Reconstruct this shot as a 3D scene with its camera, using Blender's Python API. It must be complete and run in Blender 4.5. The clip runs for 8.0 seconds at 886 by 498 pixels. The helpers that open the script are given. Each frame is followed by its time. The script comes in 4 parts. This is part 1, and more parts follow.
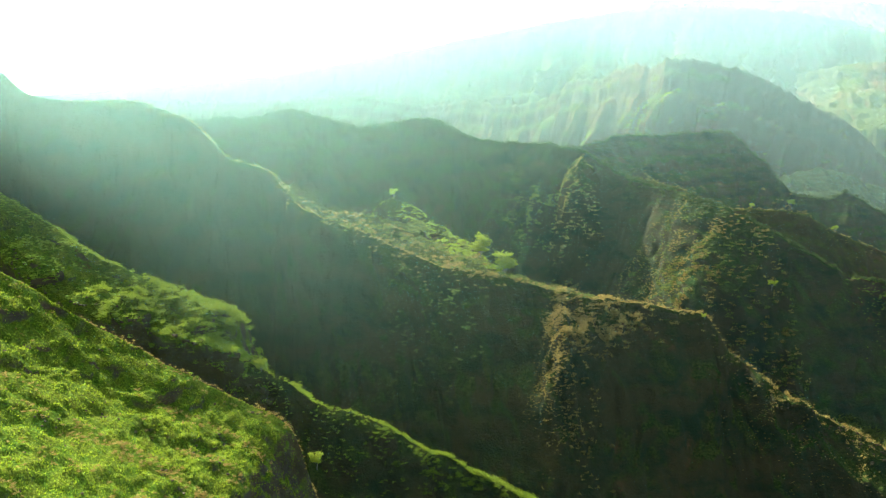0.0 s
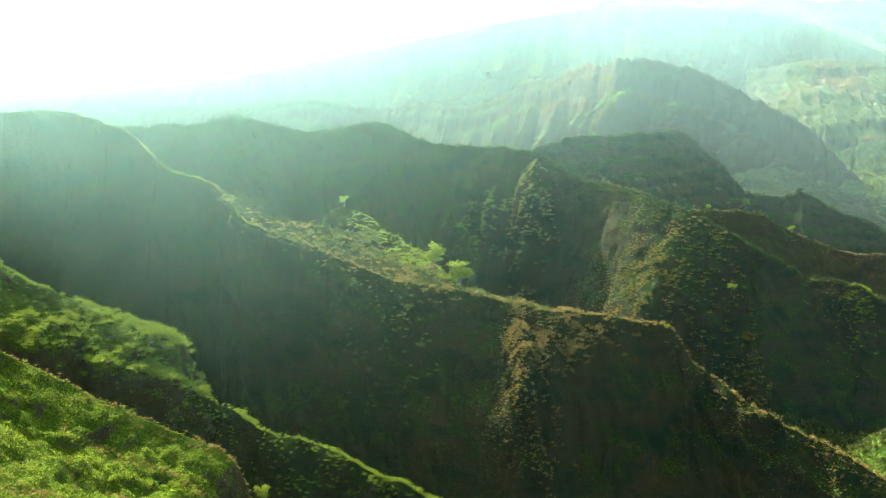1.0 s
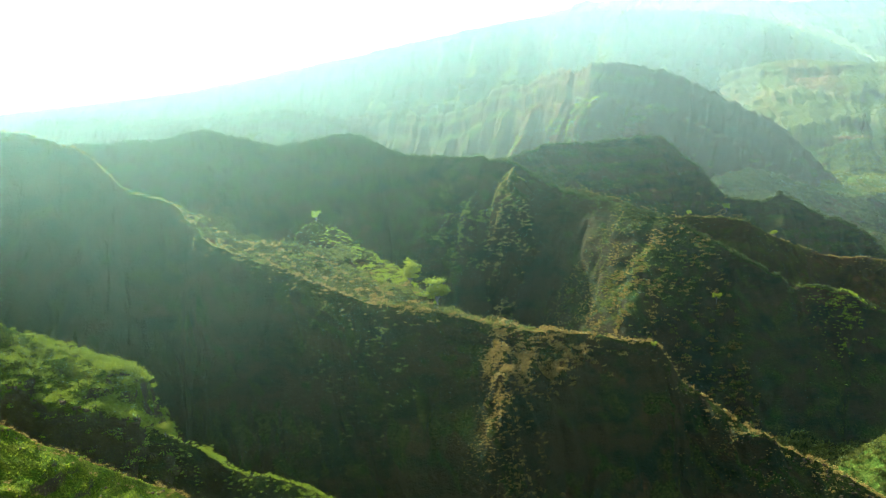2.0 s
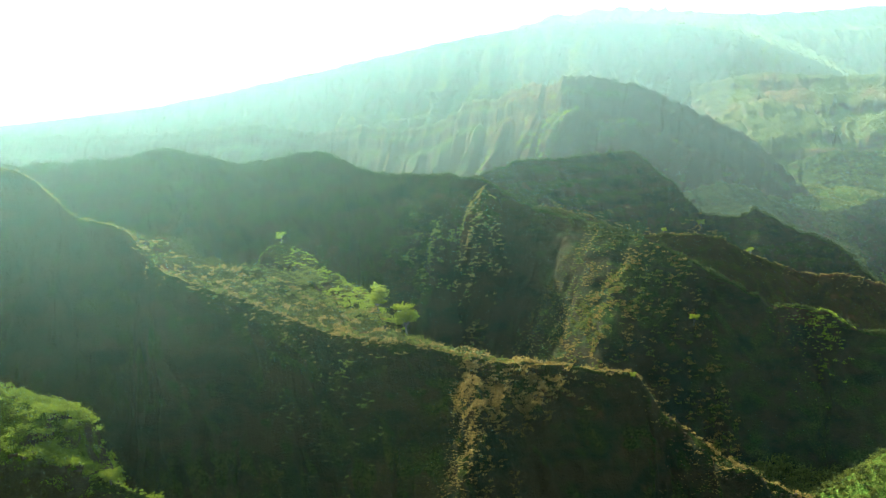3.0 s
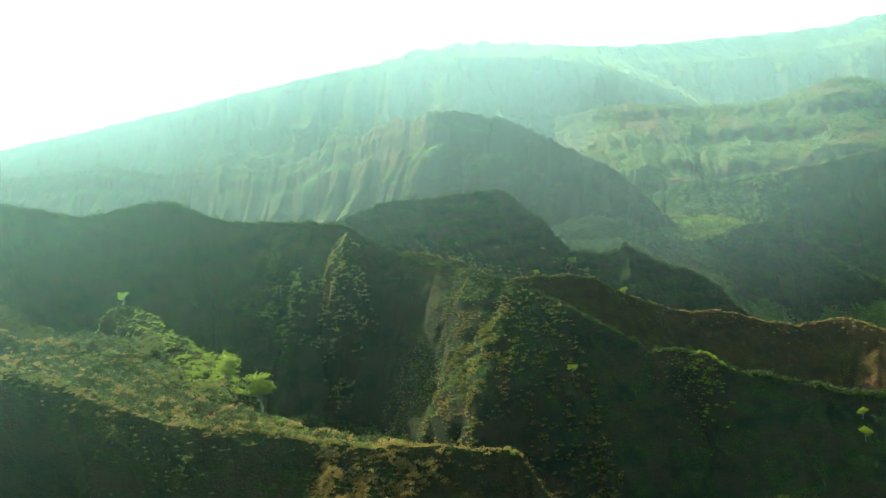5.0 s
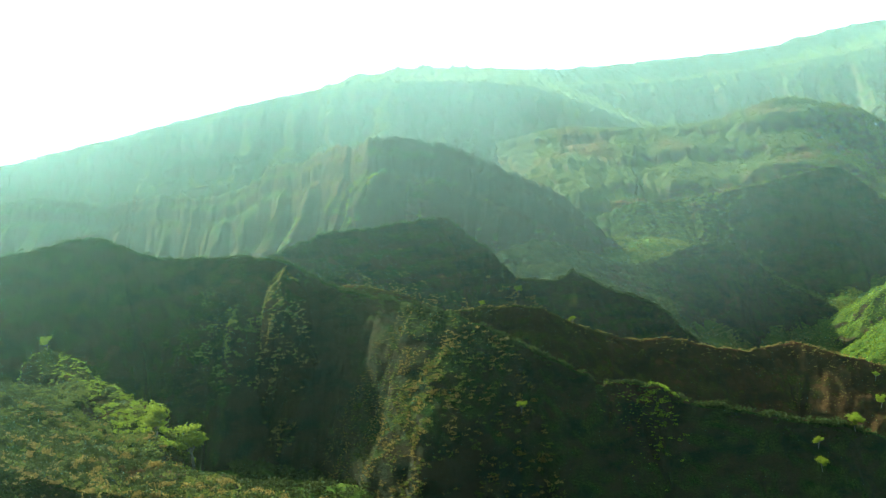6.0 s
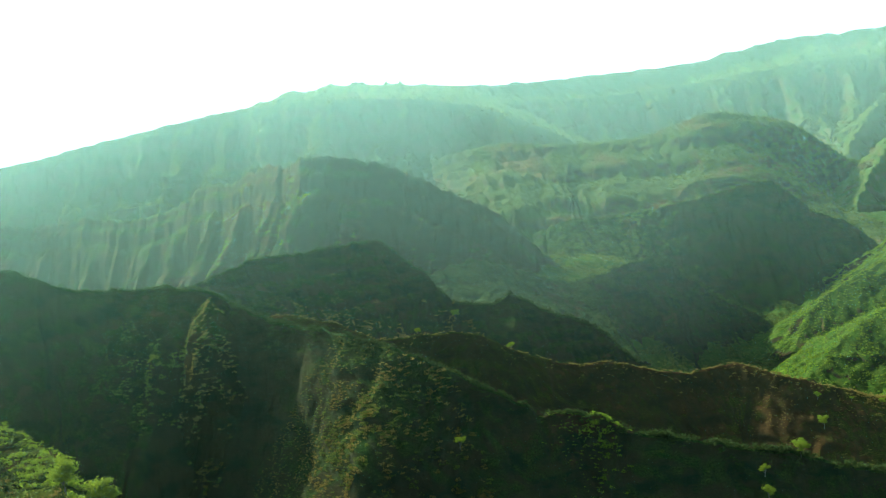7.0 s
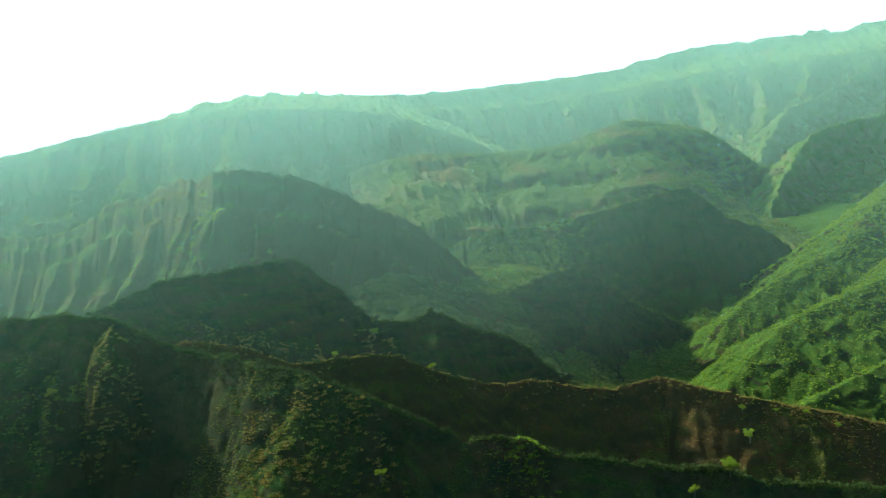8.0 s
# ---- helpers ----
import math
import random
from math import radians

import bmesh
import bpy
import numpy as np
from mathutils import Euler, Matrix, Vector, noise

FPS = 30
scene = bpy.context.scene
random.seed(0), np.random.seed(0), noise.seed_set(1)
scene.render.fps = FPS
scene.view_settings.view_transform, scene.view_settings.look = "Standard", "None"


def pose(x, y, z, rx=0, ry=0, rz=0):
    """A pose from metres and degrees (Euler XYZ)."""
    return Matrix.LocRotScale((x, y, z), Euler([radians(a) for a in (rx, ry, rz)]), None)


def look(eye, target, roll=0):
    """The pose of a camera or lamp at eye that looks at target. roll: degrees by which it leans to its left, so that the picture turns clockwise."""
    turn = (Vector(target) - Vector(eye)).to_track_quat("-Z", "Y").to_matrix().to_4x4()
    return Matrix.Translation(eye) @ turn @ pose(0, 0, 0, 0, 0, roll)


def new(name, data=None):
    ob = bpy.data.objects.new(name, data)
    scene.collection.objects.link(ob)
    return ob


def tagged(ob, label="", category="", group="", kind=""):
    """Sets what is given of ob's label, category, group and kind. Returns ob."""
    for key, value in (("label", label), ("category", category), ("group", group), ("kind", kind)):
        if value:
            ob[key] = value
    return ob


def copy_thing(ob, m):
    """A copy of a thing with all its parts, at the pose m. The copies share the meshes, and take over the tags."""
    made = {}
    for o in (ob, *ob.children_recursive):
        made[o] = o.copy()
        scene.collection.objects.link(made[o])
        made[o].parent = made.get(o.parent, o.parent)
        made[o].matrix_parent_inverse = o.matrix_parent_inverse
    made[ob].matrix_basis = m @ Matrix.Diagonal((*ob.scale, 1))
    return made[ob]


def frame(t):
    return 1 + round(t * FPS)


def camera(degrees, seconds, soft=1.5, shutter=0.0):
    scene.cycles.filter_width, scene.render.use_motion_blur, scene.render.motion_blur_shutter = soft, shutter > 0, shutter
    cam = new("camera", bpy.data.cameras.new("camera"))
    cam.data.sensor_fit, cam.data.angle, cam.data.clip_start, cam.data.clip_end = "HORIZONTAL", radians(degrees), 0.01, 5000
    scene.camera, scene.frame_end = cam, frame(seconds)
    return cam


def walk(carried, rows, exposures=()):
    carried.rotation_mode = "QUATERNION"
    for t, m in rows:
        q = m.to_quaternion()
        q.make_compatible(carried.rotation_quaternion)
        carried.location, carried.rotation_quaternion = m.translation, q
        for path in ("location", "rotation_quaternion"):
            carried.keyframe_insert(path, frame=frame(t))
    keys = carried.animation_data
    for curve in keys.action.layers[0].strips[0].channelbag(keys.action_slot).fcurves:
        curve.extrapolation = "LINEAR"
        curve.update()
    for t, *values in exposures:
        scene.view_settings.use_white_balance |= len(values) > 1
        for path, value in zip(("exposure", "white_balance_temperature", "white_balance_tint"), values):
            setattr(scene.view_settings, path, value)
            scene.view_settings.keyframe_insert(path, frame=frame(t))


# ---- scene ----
cam = camera(45.3, 8.0, soft=1.0)
METRES, EYE, TILT, LEAN, TURN = 200.0, 300.0, -10.0, 0.0, 0.0
ROWS = [
    (0.0, 0.0, 0.0, 0.0, 0.0, 0.0, 0.0),
    (0.5, 0.0021, 0.0516, 0.0124, -1.33, 0.09, 0.28),
    (1.0, 0.0054, 0.1076, 0.0259, -2.47, 0.02, 1.04),
    (1.5, 0.0102, 0.1611, 0.039, -3.17, 0.08, 1.85),
    (3.0, 0.0358, 0.3291, 0.0811, -5.14, 0.96, 2.82),
    (3.5, 0.0482, 0.3885, 0.0955, -6.67, 1.12, 2.93),
    (4.0, 0.0616, 0.4415, 0.1118, -8.57, 1.32, 3.53),
    (4.5, 0.078, 0.4994, 0.1286, -10.44, 1.74, 4.3),
    (6.0, 0.1358, 0.6769, 0.1792, -14.95, 3.24, 6.32),
    (6.5, 0.1601, 0.7375, 0.1994, -16.57, 3.55, 6.94),
    (7.0, 0.1882, 0.8033, 0.2217, -18.33, 3.68, 7.41),
    (7.5, 0.2168, 0.8636, 0.2418, -20.42, 3.54, 7.63),
    (8.0, 0.2465, 0.9237, 0.2635, -22.59, 3.54, 8.67),
]
walk(cam, [(t, pose(0, 0, EYE, TILT, LEAN, TURN) @ pose(METRES * x, METRES * y, METRES * z, 90 + pitch, roll, yaw)) for t, x, y, z, yaw, pitch, roll in ROWS],
     exposures=[(0.0, 2.2, 6050, 0), (4.0, 1.7, 5900, -5), (6.0, 1.45, 5850, -16), (8.0, 0.95, 5750, -26)])

# ---- light ----
SUN_AZ, SUN_EL = -30.0, 40.0          # degrees left of the first heading, and above the horizon
to_sun = Vector((math.sin(radians(SUN_AZ)) * math.cos(radians(SUN_EL)),
                 math.cos(radians(SUN_AZ)) * math.cos(radians(SUN_EL)), math.sin(radians(SUN_EL))))
world = bpy.data.worlds.new("world")
scene.world = world
world.use_nodes = True
wn = world.node_tree.nodes
sky = wn.new("ShaderNodeTexSky")
sky.sky_type, sky.sun_disc = "NISHITA", False
sky.sun_elevation, sky.sun_rotation = radians(SUN_EL), radians(SUN_AZ)
sky.air_density, sky.dust_density, sky.ozone_density = 1.0, 2.0, 1.0
world.node_tree.links.new(sky.outputs[0], wn["Background"].inputs[0])
wn["Background"].inputs[1].default_value = 0.085
sun = new("sun", bpy.data.lights.new("sun", "SUN"))
sun.data.energy, sun.data.angle, sun.data.color = 5.0, radians(0.6), (1.0, 0.94, 0.82)
sun.matrix_world = look((0, 0, 900), Vector((0, 0, 900)) - to_sun)


# ---- bright cloud bank far behind the plateau ----
def cloud_bank():
    m = bpy.data.materials.new("bright_cloud")
    m.use_nodes = True
    t = m.node_tree
    t.nodes.remove(t.nodes["Principled BSDF"])
    glow = t.nodes.new("ShaderNodeEmission")
    glow.inputs[0].default_value, glow.inputs[1].default_value = (0.93, 1.0, 0.98, 1), 1.3
    t.links.new(glow.outputs[0], t.nodes["Material Output"].inputs[0])
    me = bpy.data.meshes.new("backdrop")
    a = [radians(-50 + 2.5 * k) for k in range(49)]
    me.from_pydata([(25 + 4850 * math.sin(u), 90 + 4850 * math.cos(u), z) for z in (-200, 1500) for u in a], [], [(k, k + 1, k + 50, k + 49) for k in range(48)])
    me.materials.append(m)
    tagged(new("backdrop", me), "white sunlit haze and cloud behind the plateau", "sky", kind="structure")


cloud_bank()

# ---- noise ----
RNG = np.random.RandomState(7)
PERM = RNG.permutation(512)
PERM = np.concatenate([PERM, PERM])
GRAD = RNG.uniform(0, 2 * np.pi, 1024)


def perlin(x, y):
    """Gradient noise in about -0.7 to 0.7, on arrays."""
    xi, yi = np.floor(x).astype(int), np.floor(y).astype(int)
    xf, yf = x - xi, y - yi
    u, v = xf * xf * xf * (xf * (xf * 6 - 15) + 10), yf * yf * yf * (yf * (yf * 6 - 15) + 10)

    def corner(dx, dy):
        a = GRAD[PERM[(PERM[(xi + dx) % 512] + yi + dy) % 512]]
        return np.cos(a) * (xf - dx) + np.sin(a) * (yf - dy)
    low = corner(0, 0) * (1 - u) + corner(1, 0) * u
    high = corner(0, 1) * (1 - u) + corner(1, 1) * u
    return low * (1 - v) + high * v


def fbm(x, y, octaves=4, gain=0.5):
    total, amp = 0.0, 1.0
    for k in range(octaves):
        total = total + amp * perlin(x * 2 ** k + 17.3 * k, y * 2 ** k - 9.1 * k)
        amp *= gain
    return total


def ribs(x, y, octaves=3):
    """Sharp-crested noise, 0 in the gullies to 1 on the ribs."""
    total, amp, norm = 0.0, 1.0, 0.0
    for k in range(octaves):
        total = total + amp * (1 - np.minimum(1, 2.2 * np.abs(perlin(x * 2 ** k + 5.7 * k, y * 2 ** k + 3.1 * k))))
        norm, amp = norm + amp, amp * 0.5
    return total / norm


# ---- materials ----
def shader(name):
    m = bpy.data.materials.new(name)
    m.use_nodes = True
    t = m.node_tree
    return m, t, t.nodes["Principled BSDF"]


def node(t, kind, **values):
    n = t.nodes.new(kind)
    for key, value in values.items():
        n.inputs[key.replace("_", " ")].default_value = value
    return n


def ramp(t, source, stops):
    n = t.nodes.new("ShaderNodeValToRGB")
    e = n.color_ramp.elements
    while len(e) < len(stops):
        e.new(0.5)
    for el, (p, c) in zip(e, stops):
        el.position, el.color = p, (*c, 1)
    t.links.new(source, n.inputs[0])
    return n.outputs[0]


def mixed(t, fac, a, b):
    n = t.nodes.new("ShaderNodeMix")
    n.data_type = "RGBA"
    for socket, value in ((n.inputs[0], fac), (n.inputs[6], a), (n.inputs[7], b)):
        if isinstance(value, bpy.types.NodeSocket):
            t.links.new(value, socket)
        else:
            socket.default_value = value if isinstance(value, float) else (*value, 1)
    return n.outputs[2]


def noise_out(t, scale, detail=4.0, rough=0.6, stretch=None):
    co = t.nodes.new("ShaderNodeTexCoord").outputs["Object"]
    if stretch:
        mp = t.nodes.new("ShaderNodeMapping")
        mp.inputs["Scale"].default_value = stretch
        t.links.new(co, mp.inputs[0])
        co = mp.outputs[0]
    n = node(t, "ShaderNodeTexNoise", Scale=scale, Detail=detail, Roughness=rough)
    t.links.new(co, n.inputs["Vector"])
    return n.outputs["Fac"]


def math_out(t, op, a, b=0.0, c=0.0):
    n = t.nodes.new("ShaderNodeMath")
    n.operation, n.use_clamp = op, False
    for socket, value in zip(n.inputs, (a, b, c)):
        if isinstance(value, bpy.types.NodeSocket):
            t.links.new(value, socket)
        else:
            socket.default_value = value
    return n.outputs[0]


def land(name, grass, grass_dry, soil, rock, cover=0.5, grain=0.12, patch=0.012, relief=1.0, steep=(0.62, 0.86)):
    """Hillside: green cover on the flatter ground, soil in patches, rock where it is steep."""
    m, t, b = shader(name)
    geo = t.nodes.new("ShaderNodeNewGeometry")
    sep = t.nodes.new("ShaderNodeSeparateXYZ")
    t.links.new(geo.outputs["Normal"], sep.inputs[0])
    big, mid, fine = noise_out(t, patch, 5.0, 0.6), noise_out(t, grain, 5.0, 0.65), noise_out(t, grain * 9, 3.0, 0.7)
    green = mixed(t, ramp(t, mid, [(0.35, (0, 0, 0)), (0.65, (1, 1, 1))]), grass, grass_dry)
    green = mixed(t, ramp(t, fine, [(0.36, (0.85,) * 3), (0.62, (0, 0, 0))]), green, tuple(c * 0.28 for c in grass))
    bare = mixed(t, ramp(t, mid, [(0.4, (0, 0, 0)), (0.62, (1, 1, 1))]), soil, tuple(c * 0.5 for c in soil))
    strata = noise_out(t, 0.06, 4.0, 0.7, (0.6, 0.6, 1.3))
    stone = mixed(t, ramp(t, strata, [(0.38, (0, 0, 0)), (0.6, (1, 1, 1))]), rock, tuple(0.5 * c + 0.5 * d for c, d in zip(rock, soil)))
    k = math_out(t, "ADD", big, math_out(t, "MULTIPLY", mid, 0.45))
    k = math_out(t, "ADD", k, cover - 1.22)
    k = math_out(t, "MULTIPLY_ADD", k, 7.0, 0.5)
    k = ramp(t, k, [(0.2, (0, 0, 0)), (0.8, (1, 1, 1))])
    ground = mixed(t, k, bare, green)
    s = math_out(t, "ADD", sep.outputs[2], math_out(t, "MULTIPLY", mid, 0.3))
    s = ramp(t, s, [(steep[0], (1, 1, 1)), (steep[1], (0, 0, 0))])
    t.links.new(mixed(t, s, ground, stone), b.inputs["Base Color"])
    b.inputs["Roughness"].default_value = 0.9
    b.inputs["Specular IOR Level"].default_value = 0.03
    bump = node(t, "ShaderNodeBump", Strength=1.0, Distance=3.0 * relief)
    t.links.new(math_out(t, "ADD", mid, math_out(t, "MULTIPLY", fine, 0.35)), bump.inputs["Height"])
    t.links.new(bump.outputs[0], b.inputs["Normal"])
    return m


def leaf(name, low, high, glow=0.45):
    """Leaves: diffuse, with light coming through; each clump a little different."""
    m, t, b = shader(name)
    geo = t.nodes.new("ShaderNodeNewGeometry")
    col = mixed(t, geo.outputs["Random Per Island"], low, high)
    t.links.new(col, b.inputs["Base Color"])
    b.inputs["Roughness"].default_value = 0.65
    b.inputs["Specular IOR Level"].default_value = 0.06
    thin = t.nodes.new("ShaderNodeBsdfTranslucent")
    warm = mixed(t, 0.5, col, tuple(min(1, 1.5 * h) for h in high))
    t.links.new(warm, thin.inputs[0])
    mix = t.nodes.new("ShaderNodeMixShader")
    mix.inputs[0].default_value = glow
    t.links.new(b.outputs[0], mix.inputs[1])
    t.links.new(thin.outputs[0], mix.inputs[2])
    t.links.new(mix.outputs[0], t.nodes["Material Output"].inputs[0])
    return m


GRASS_LAND = land("grassy_slope", (0.08, 0.14, 0.006), (0.17, 0.18, 0.012), (0.10, 0.058, 0.014), (0.06, 0.05, 0.035), cover=0.72, grain=0.2, patch=0.02, steep=(0.5, 0.68))
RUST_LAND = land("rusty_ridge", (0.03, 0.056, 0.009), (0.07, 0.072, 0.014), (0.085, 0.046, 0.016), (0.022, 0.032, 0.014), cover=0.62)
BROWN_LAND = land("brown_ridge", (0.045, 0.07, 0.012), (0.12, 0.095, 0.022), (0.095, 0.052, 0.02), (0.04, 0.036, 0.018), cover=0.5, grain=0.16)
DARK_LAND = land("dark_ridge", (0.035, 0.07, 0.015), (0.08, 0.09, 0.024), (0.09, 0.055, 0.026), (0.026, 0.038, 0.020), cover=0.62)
BUTTE_LAND = land("layered_butte", (0.05, 0.09, 0.022), (0.14, 0.14, 0.045), (0.12, 0.075, 0.04), (0.075, 0.062, 0.035), cover=0.5, grain=0.12, patch=0.006, relief=0.6, steep=(0.5, 0.75))
FAR_LAND = land("far_wall", (0.07, 0.13, 0.03), (0.18, 0.18, 0.05), (0.15, 0.10, 0.05), (0.13, 0.125, 0.06), cover=0.64, grain=0.06, patch=0.004, relief=1.0, steep=(0.45, 0.7))
DOME_LAND = land("dry_terraces", (0.07, 0.105, 0.028), (0.15, 0.14, 0.05), (0.16, 0.09, 0.045), (0.05, 0.05, 0.036), cover=0.6, grain=0.2, patch=0.006, relief=0.35)
VALLEY_LAND = land("valley_green", (0.06, 0.115, 0.014), (0.13, 0.155, 0.022), (0.14, 0.07, 0.025), (0.045, 0.05, 0.028), cover=0.72, grain=0.12, patch=0.008, relief=1.0, steep=(0.45, 0.65))


def haze(name, opacity, tint, foot, ahead=0.8, glare=None):
    """Thin sunlit mist: most light passes, some is scattered, the larger part of that forwards. It thins out towards its foot."""
    m, t, b = shader(name)
    t.nodes.remove(b)
    clear, thin, lobe = (t.nodes.new("ShaderNodeBsdf" + k) for k in ("Transparent", "Translucent", "Refraction"))
    thin.inputs[0].default_value = (*tint, 1)
    lobe.inputs["Color"].default_value = (*tint, 1)
    lobe.inputs["Roughness"].default_value, lobe.inputs["IOR"].default_value = 0.85, 1.35
    both, mix = t.nodes.new("ShaderNodeMixShader"), t.nodes.new("ShaderNodeMixShader")
    both.inputs[0].default_value = ahead
    sep = t.nodes.new("ShaderNodeSeparateXYZ")
    t.links.new(t.nodes.new("ShaderNodeTexCoord").outputs["Object"], sep.inputs[0])
    rise = t.nodes.new("ShaderNodeMapRange")
    rise.interpolation_type = "SMOOTHSTEP"
    rise.inputs["From Min"].default_value, rise.inputs["From Max"].default_value = foot[:2]
    rise.inputs["To Max"].default_value = opacity
    t.links.new(sep.outputs[2], rise.inputs[0])
    uneven = ramp(t, noise_out(t, 0.004, 3.0, 0.5), [(0.25, (0.75,) * 3), (0.75, (1, 1, 1))])
    thick = math_out(t, "MULTIPLY", rise.outputs[0], uneven)
    if glare:                                 # lens glare as haze: above a slope that falls one in one, thicker at one end: (x, share, x, share)
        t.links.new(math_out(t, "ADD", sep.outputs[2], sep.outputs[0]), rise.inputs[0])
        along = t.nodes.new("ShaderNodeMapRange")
        for k, value in zip(("From Min", "To Min", "From Max", "To Max"), glare):
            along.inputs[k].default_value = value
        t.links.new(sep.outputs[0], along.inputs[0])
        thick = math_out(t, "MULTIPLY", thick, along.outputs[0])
    level = node(t, "ShaderNodeCombineXYZ", Y=-1.0)            # one lie for the whole sheet, however it bends
    for k in (thin, lobe):
        t.links.new(level.outputs[0], k.inputs["Normal"])
    t.links.new(thick, mix.inputs[0])
    t.links.new(thin.outputs[0], both.inputs[1])
    t.links.new(lobe.outputs[0], both.inputs[2])
    t.links.new(clear.outputs[0], mix.inputs[1])
    t.links.new(both.outputs[0], mix.inputs[2])
    t.links.new(mix.outputs[0], t.nodes["Material Output"].inputs[0])
    return m


# ---- land ----
def mesh_from(name, verts, faces, material, smooth=True):
    me = bpy.data.meshes.new(name)
    faces = np.asarray(faces)
    k = faces.shape[1]
    me.vertices.add(len(verts))
    me.vertices.foreach_set("co", np.asarray(verts, dtype=np.float32).ravel())
    me.loops.add(faces.size)
    me.loops.foreach_set("vertex_index", faces.astype(np.int32).ravel())
    me.polygons.add(len(faces))
    me.polygons.foreach_set("loop_start", np.arange(0, faces.size, k, dtype=np.int32))
    me.polygons.foreach_set("use_smooth", np.full(len(faces), smooth))
    me.update(calc_edges=True)
    me.materials.append(material)
    return me


def grid_faces(rows, cols):
    i = np.arange(rows - 1)[:, None] * cols + np.arange(cols - 1)[None, :]
    return np.stack([i, i + 1, i + cols + 1, i + cols], axis=-1).reshape(-1, 4)


def spline(points, step):
    """A smooth line through the points, sampled evenly."""
    p = np.array(points, dtype=float)
    q = np.vstack([2 * p[0] - p[1], p, 2 * p[-1] - p[-2]])
    out = []
    for i in range(1, len(q) - 2):
        n = max(2, int(np.linalg.norm(q[i + 1] - q[i]) / step * 2))
        u = np.linspace(0, 1, n, endpoint=False)[:, None]
        a, b, c, d = q[i - 1], q[i], q[i + 1], q[i + 2]
        m0, m1 = 0.35 * (c - a), 0.35 * (d - b)
        out.append((2 * u ** 3 - 3 * u ** 2 + 1) * b + (u ** 3 - 2 * u ** 2 + u) * m0 + (3 * u ** 2 - 2 * u ** 3) * c + (u ** 3 - u ** 2) * m1)
    line = np.vstack(out + [q[-2:-1]])
    s = np.concatenate([[0], np.cumsum(np.linalg.norm(np.diff(line, axis=0), axis=1))])
    at = np.arange(0, s[-1], step)
    return at, np.stack([np.interp(at, s, line[:, k]) for k in range(3)], axis=1)


def profile(d, pts):
    p = np.array(pts, dtype=float)
    return np.interp(d, p[:, 0], p[:, 1])


def spread(reach, step, grow):
    """Distances from the crest, close together at first."""
    d, out = 0.0, []
    while d < reach:
        d += step
        out.append(d)
        step *= grow
    return np.array(out)


LANDS = {}


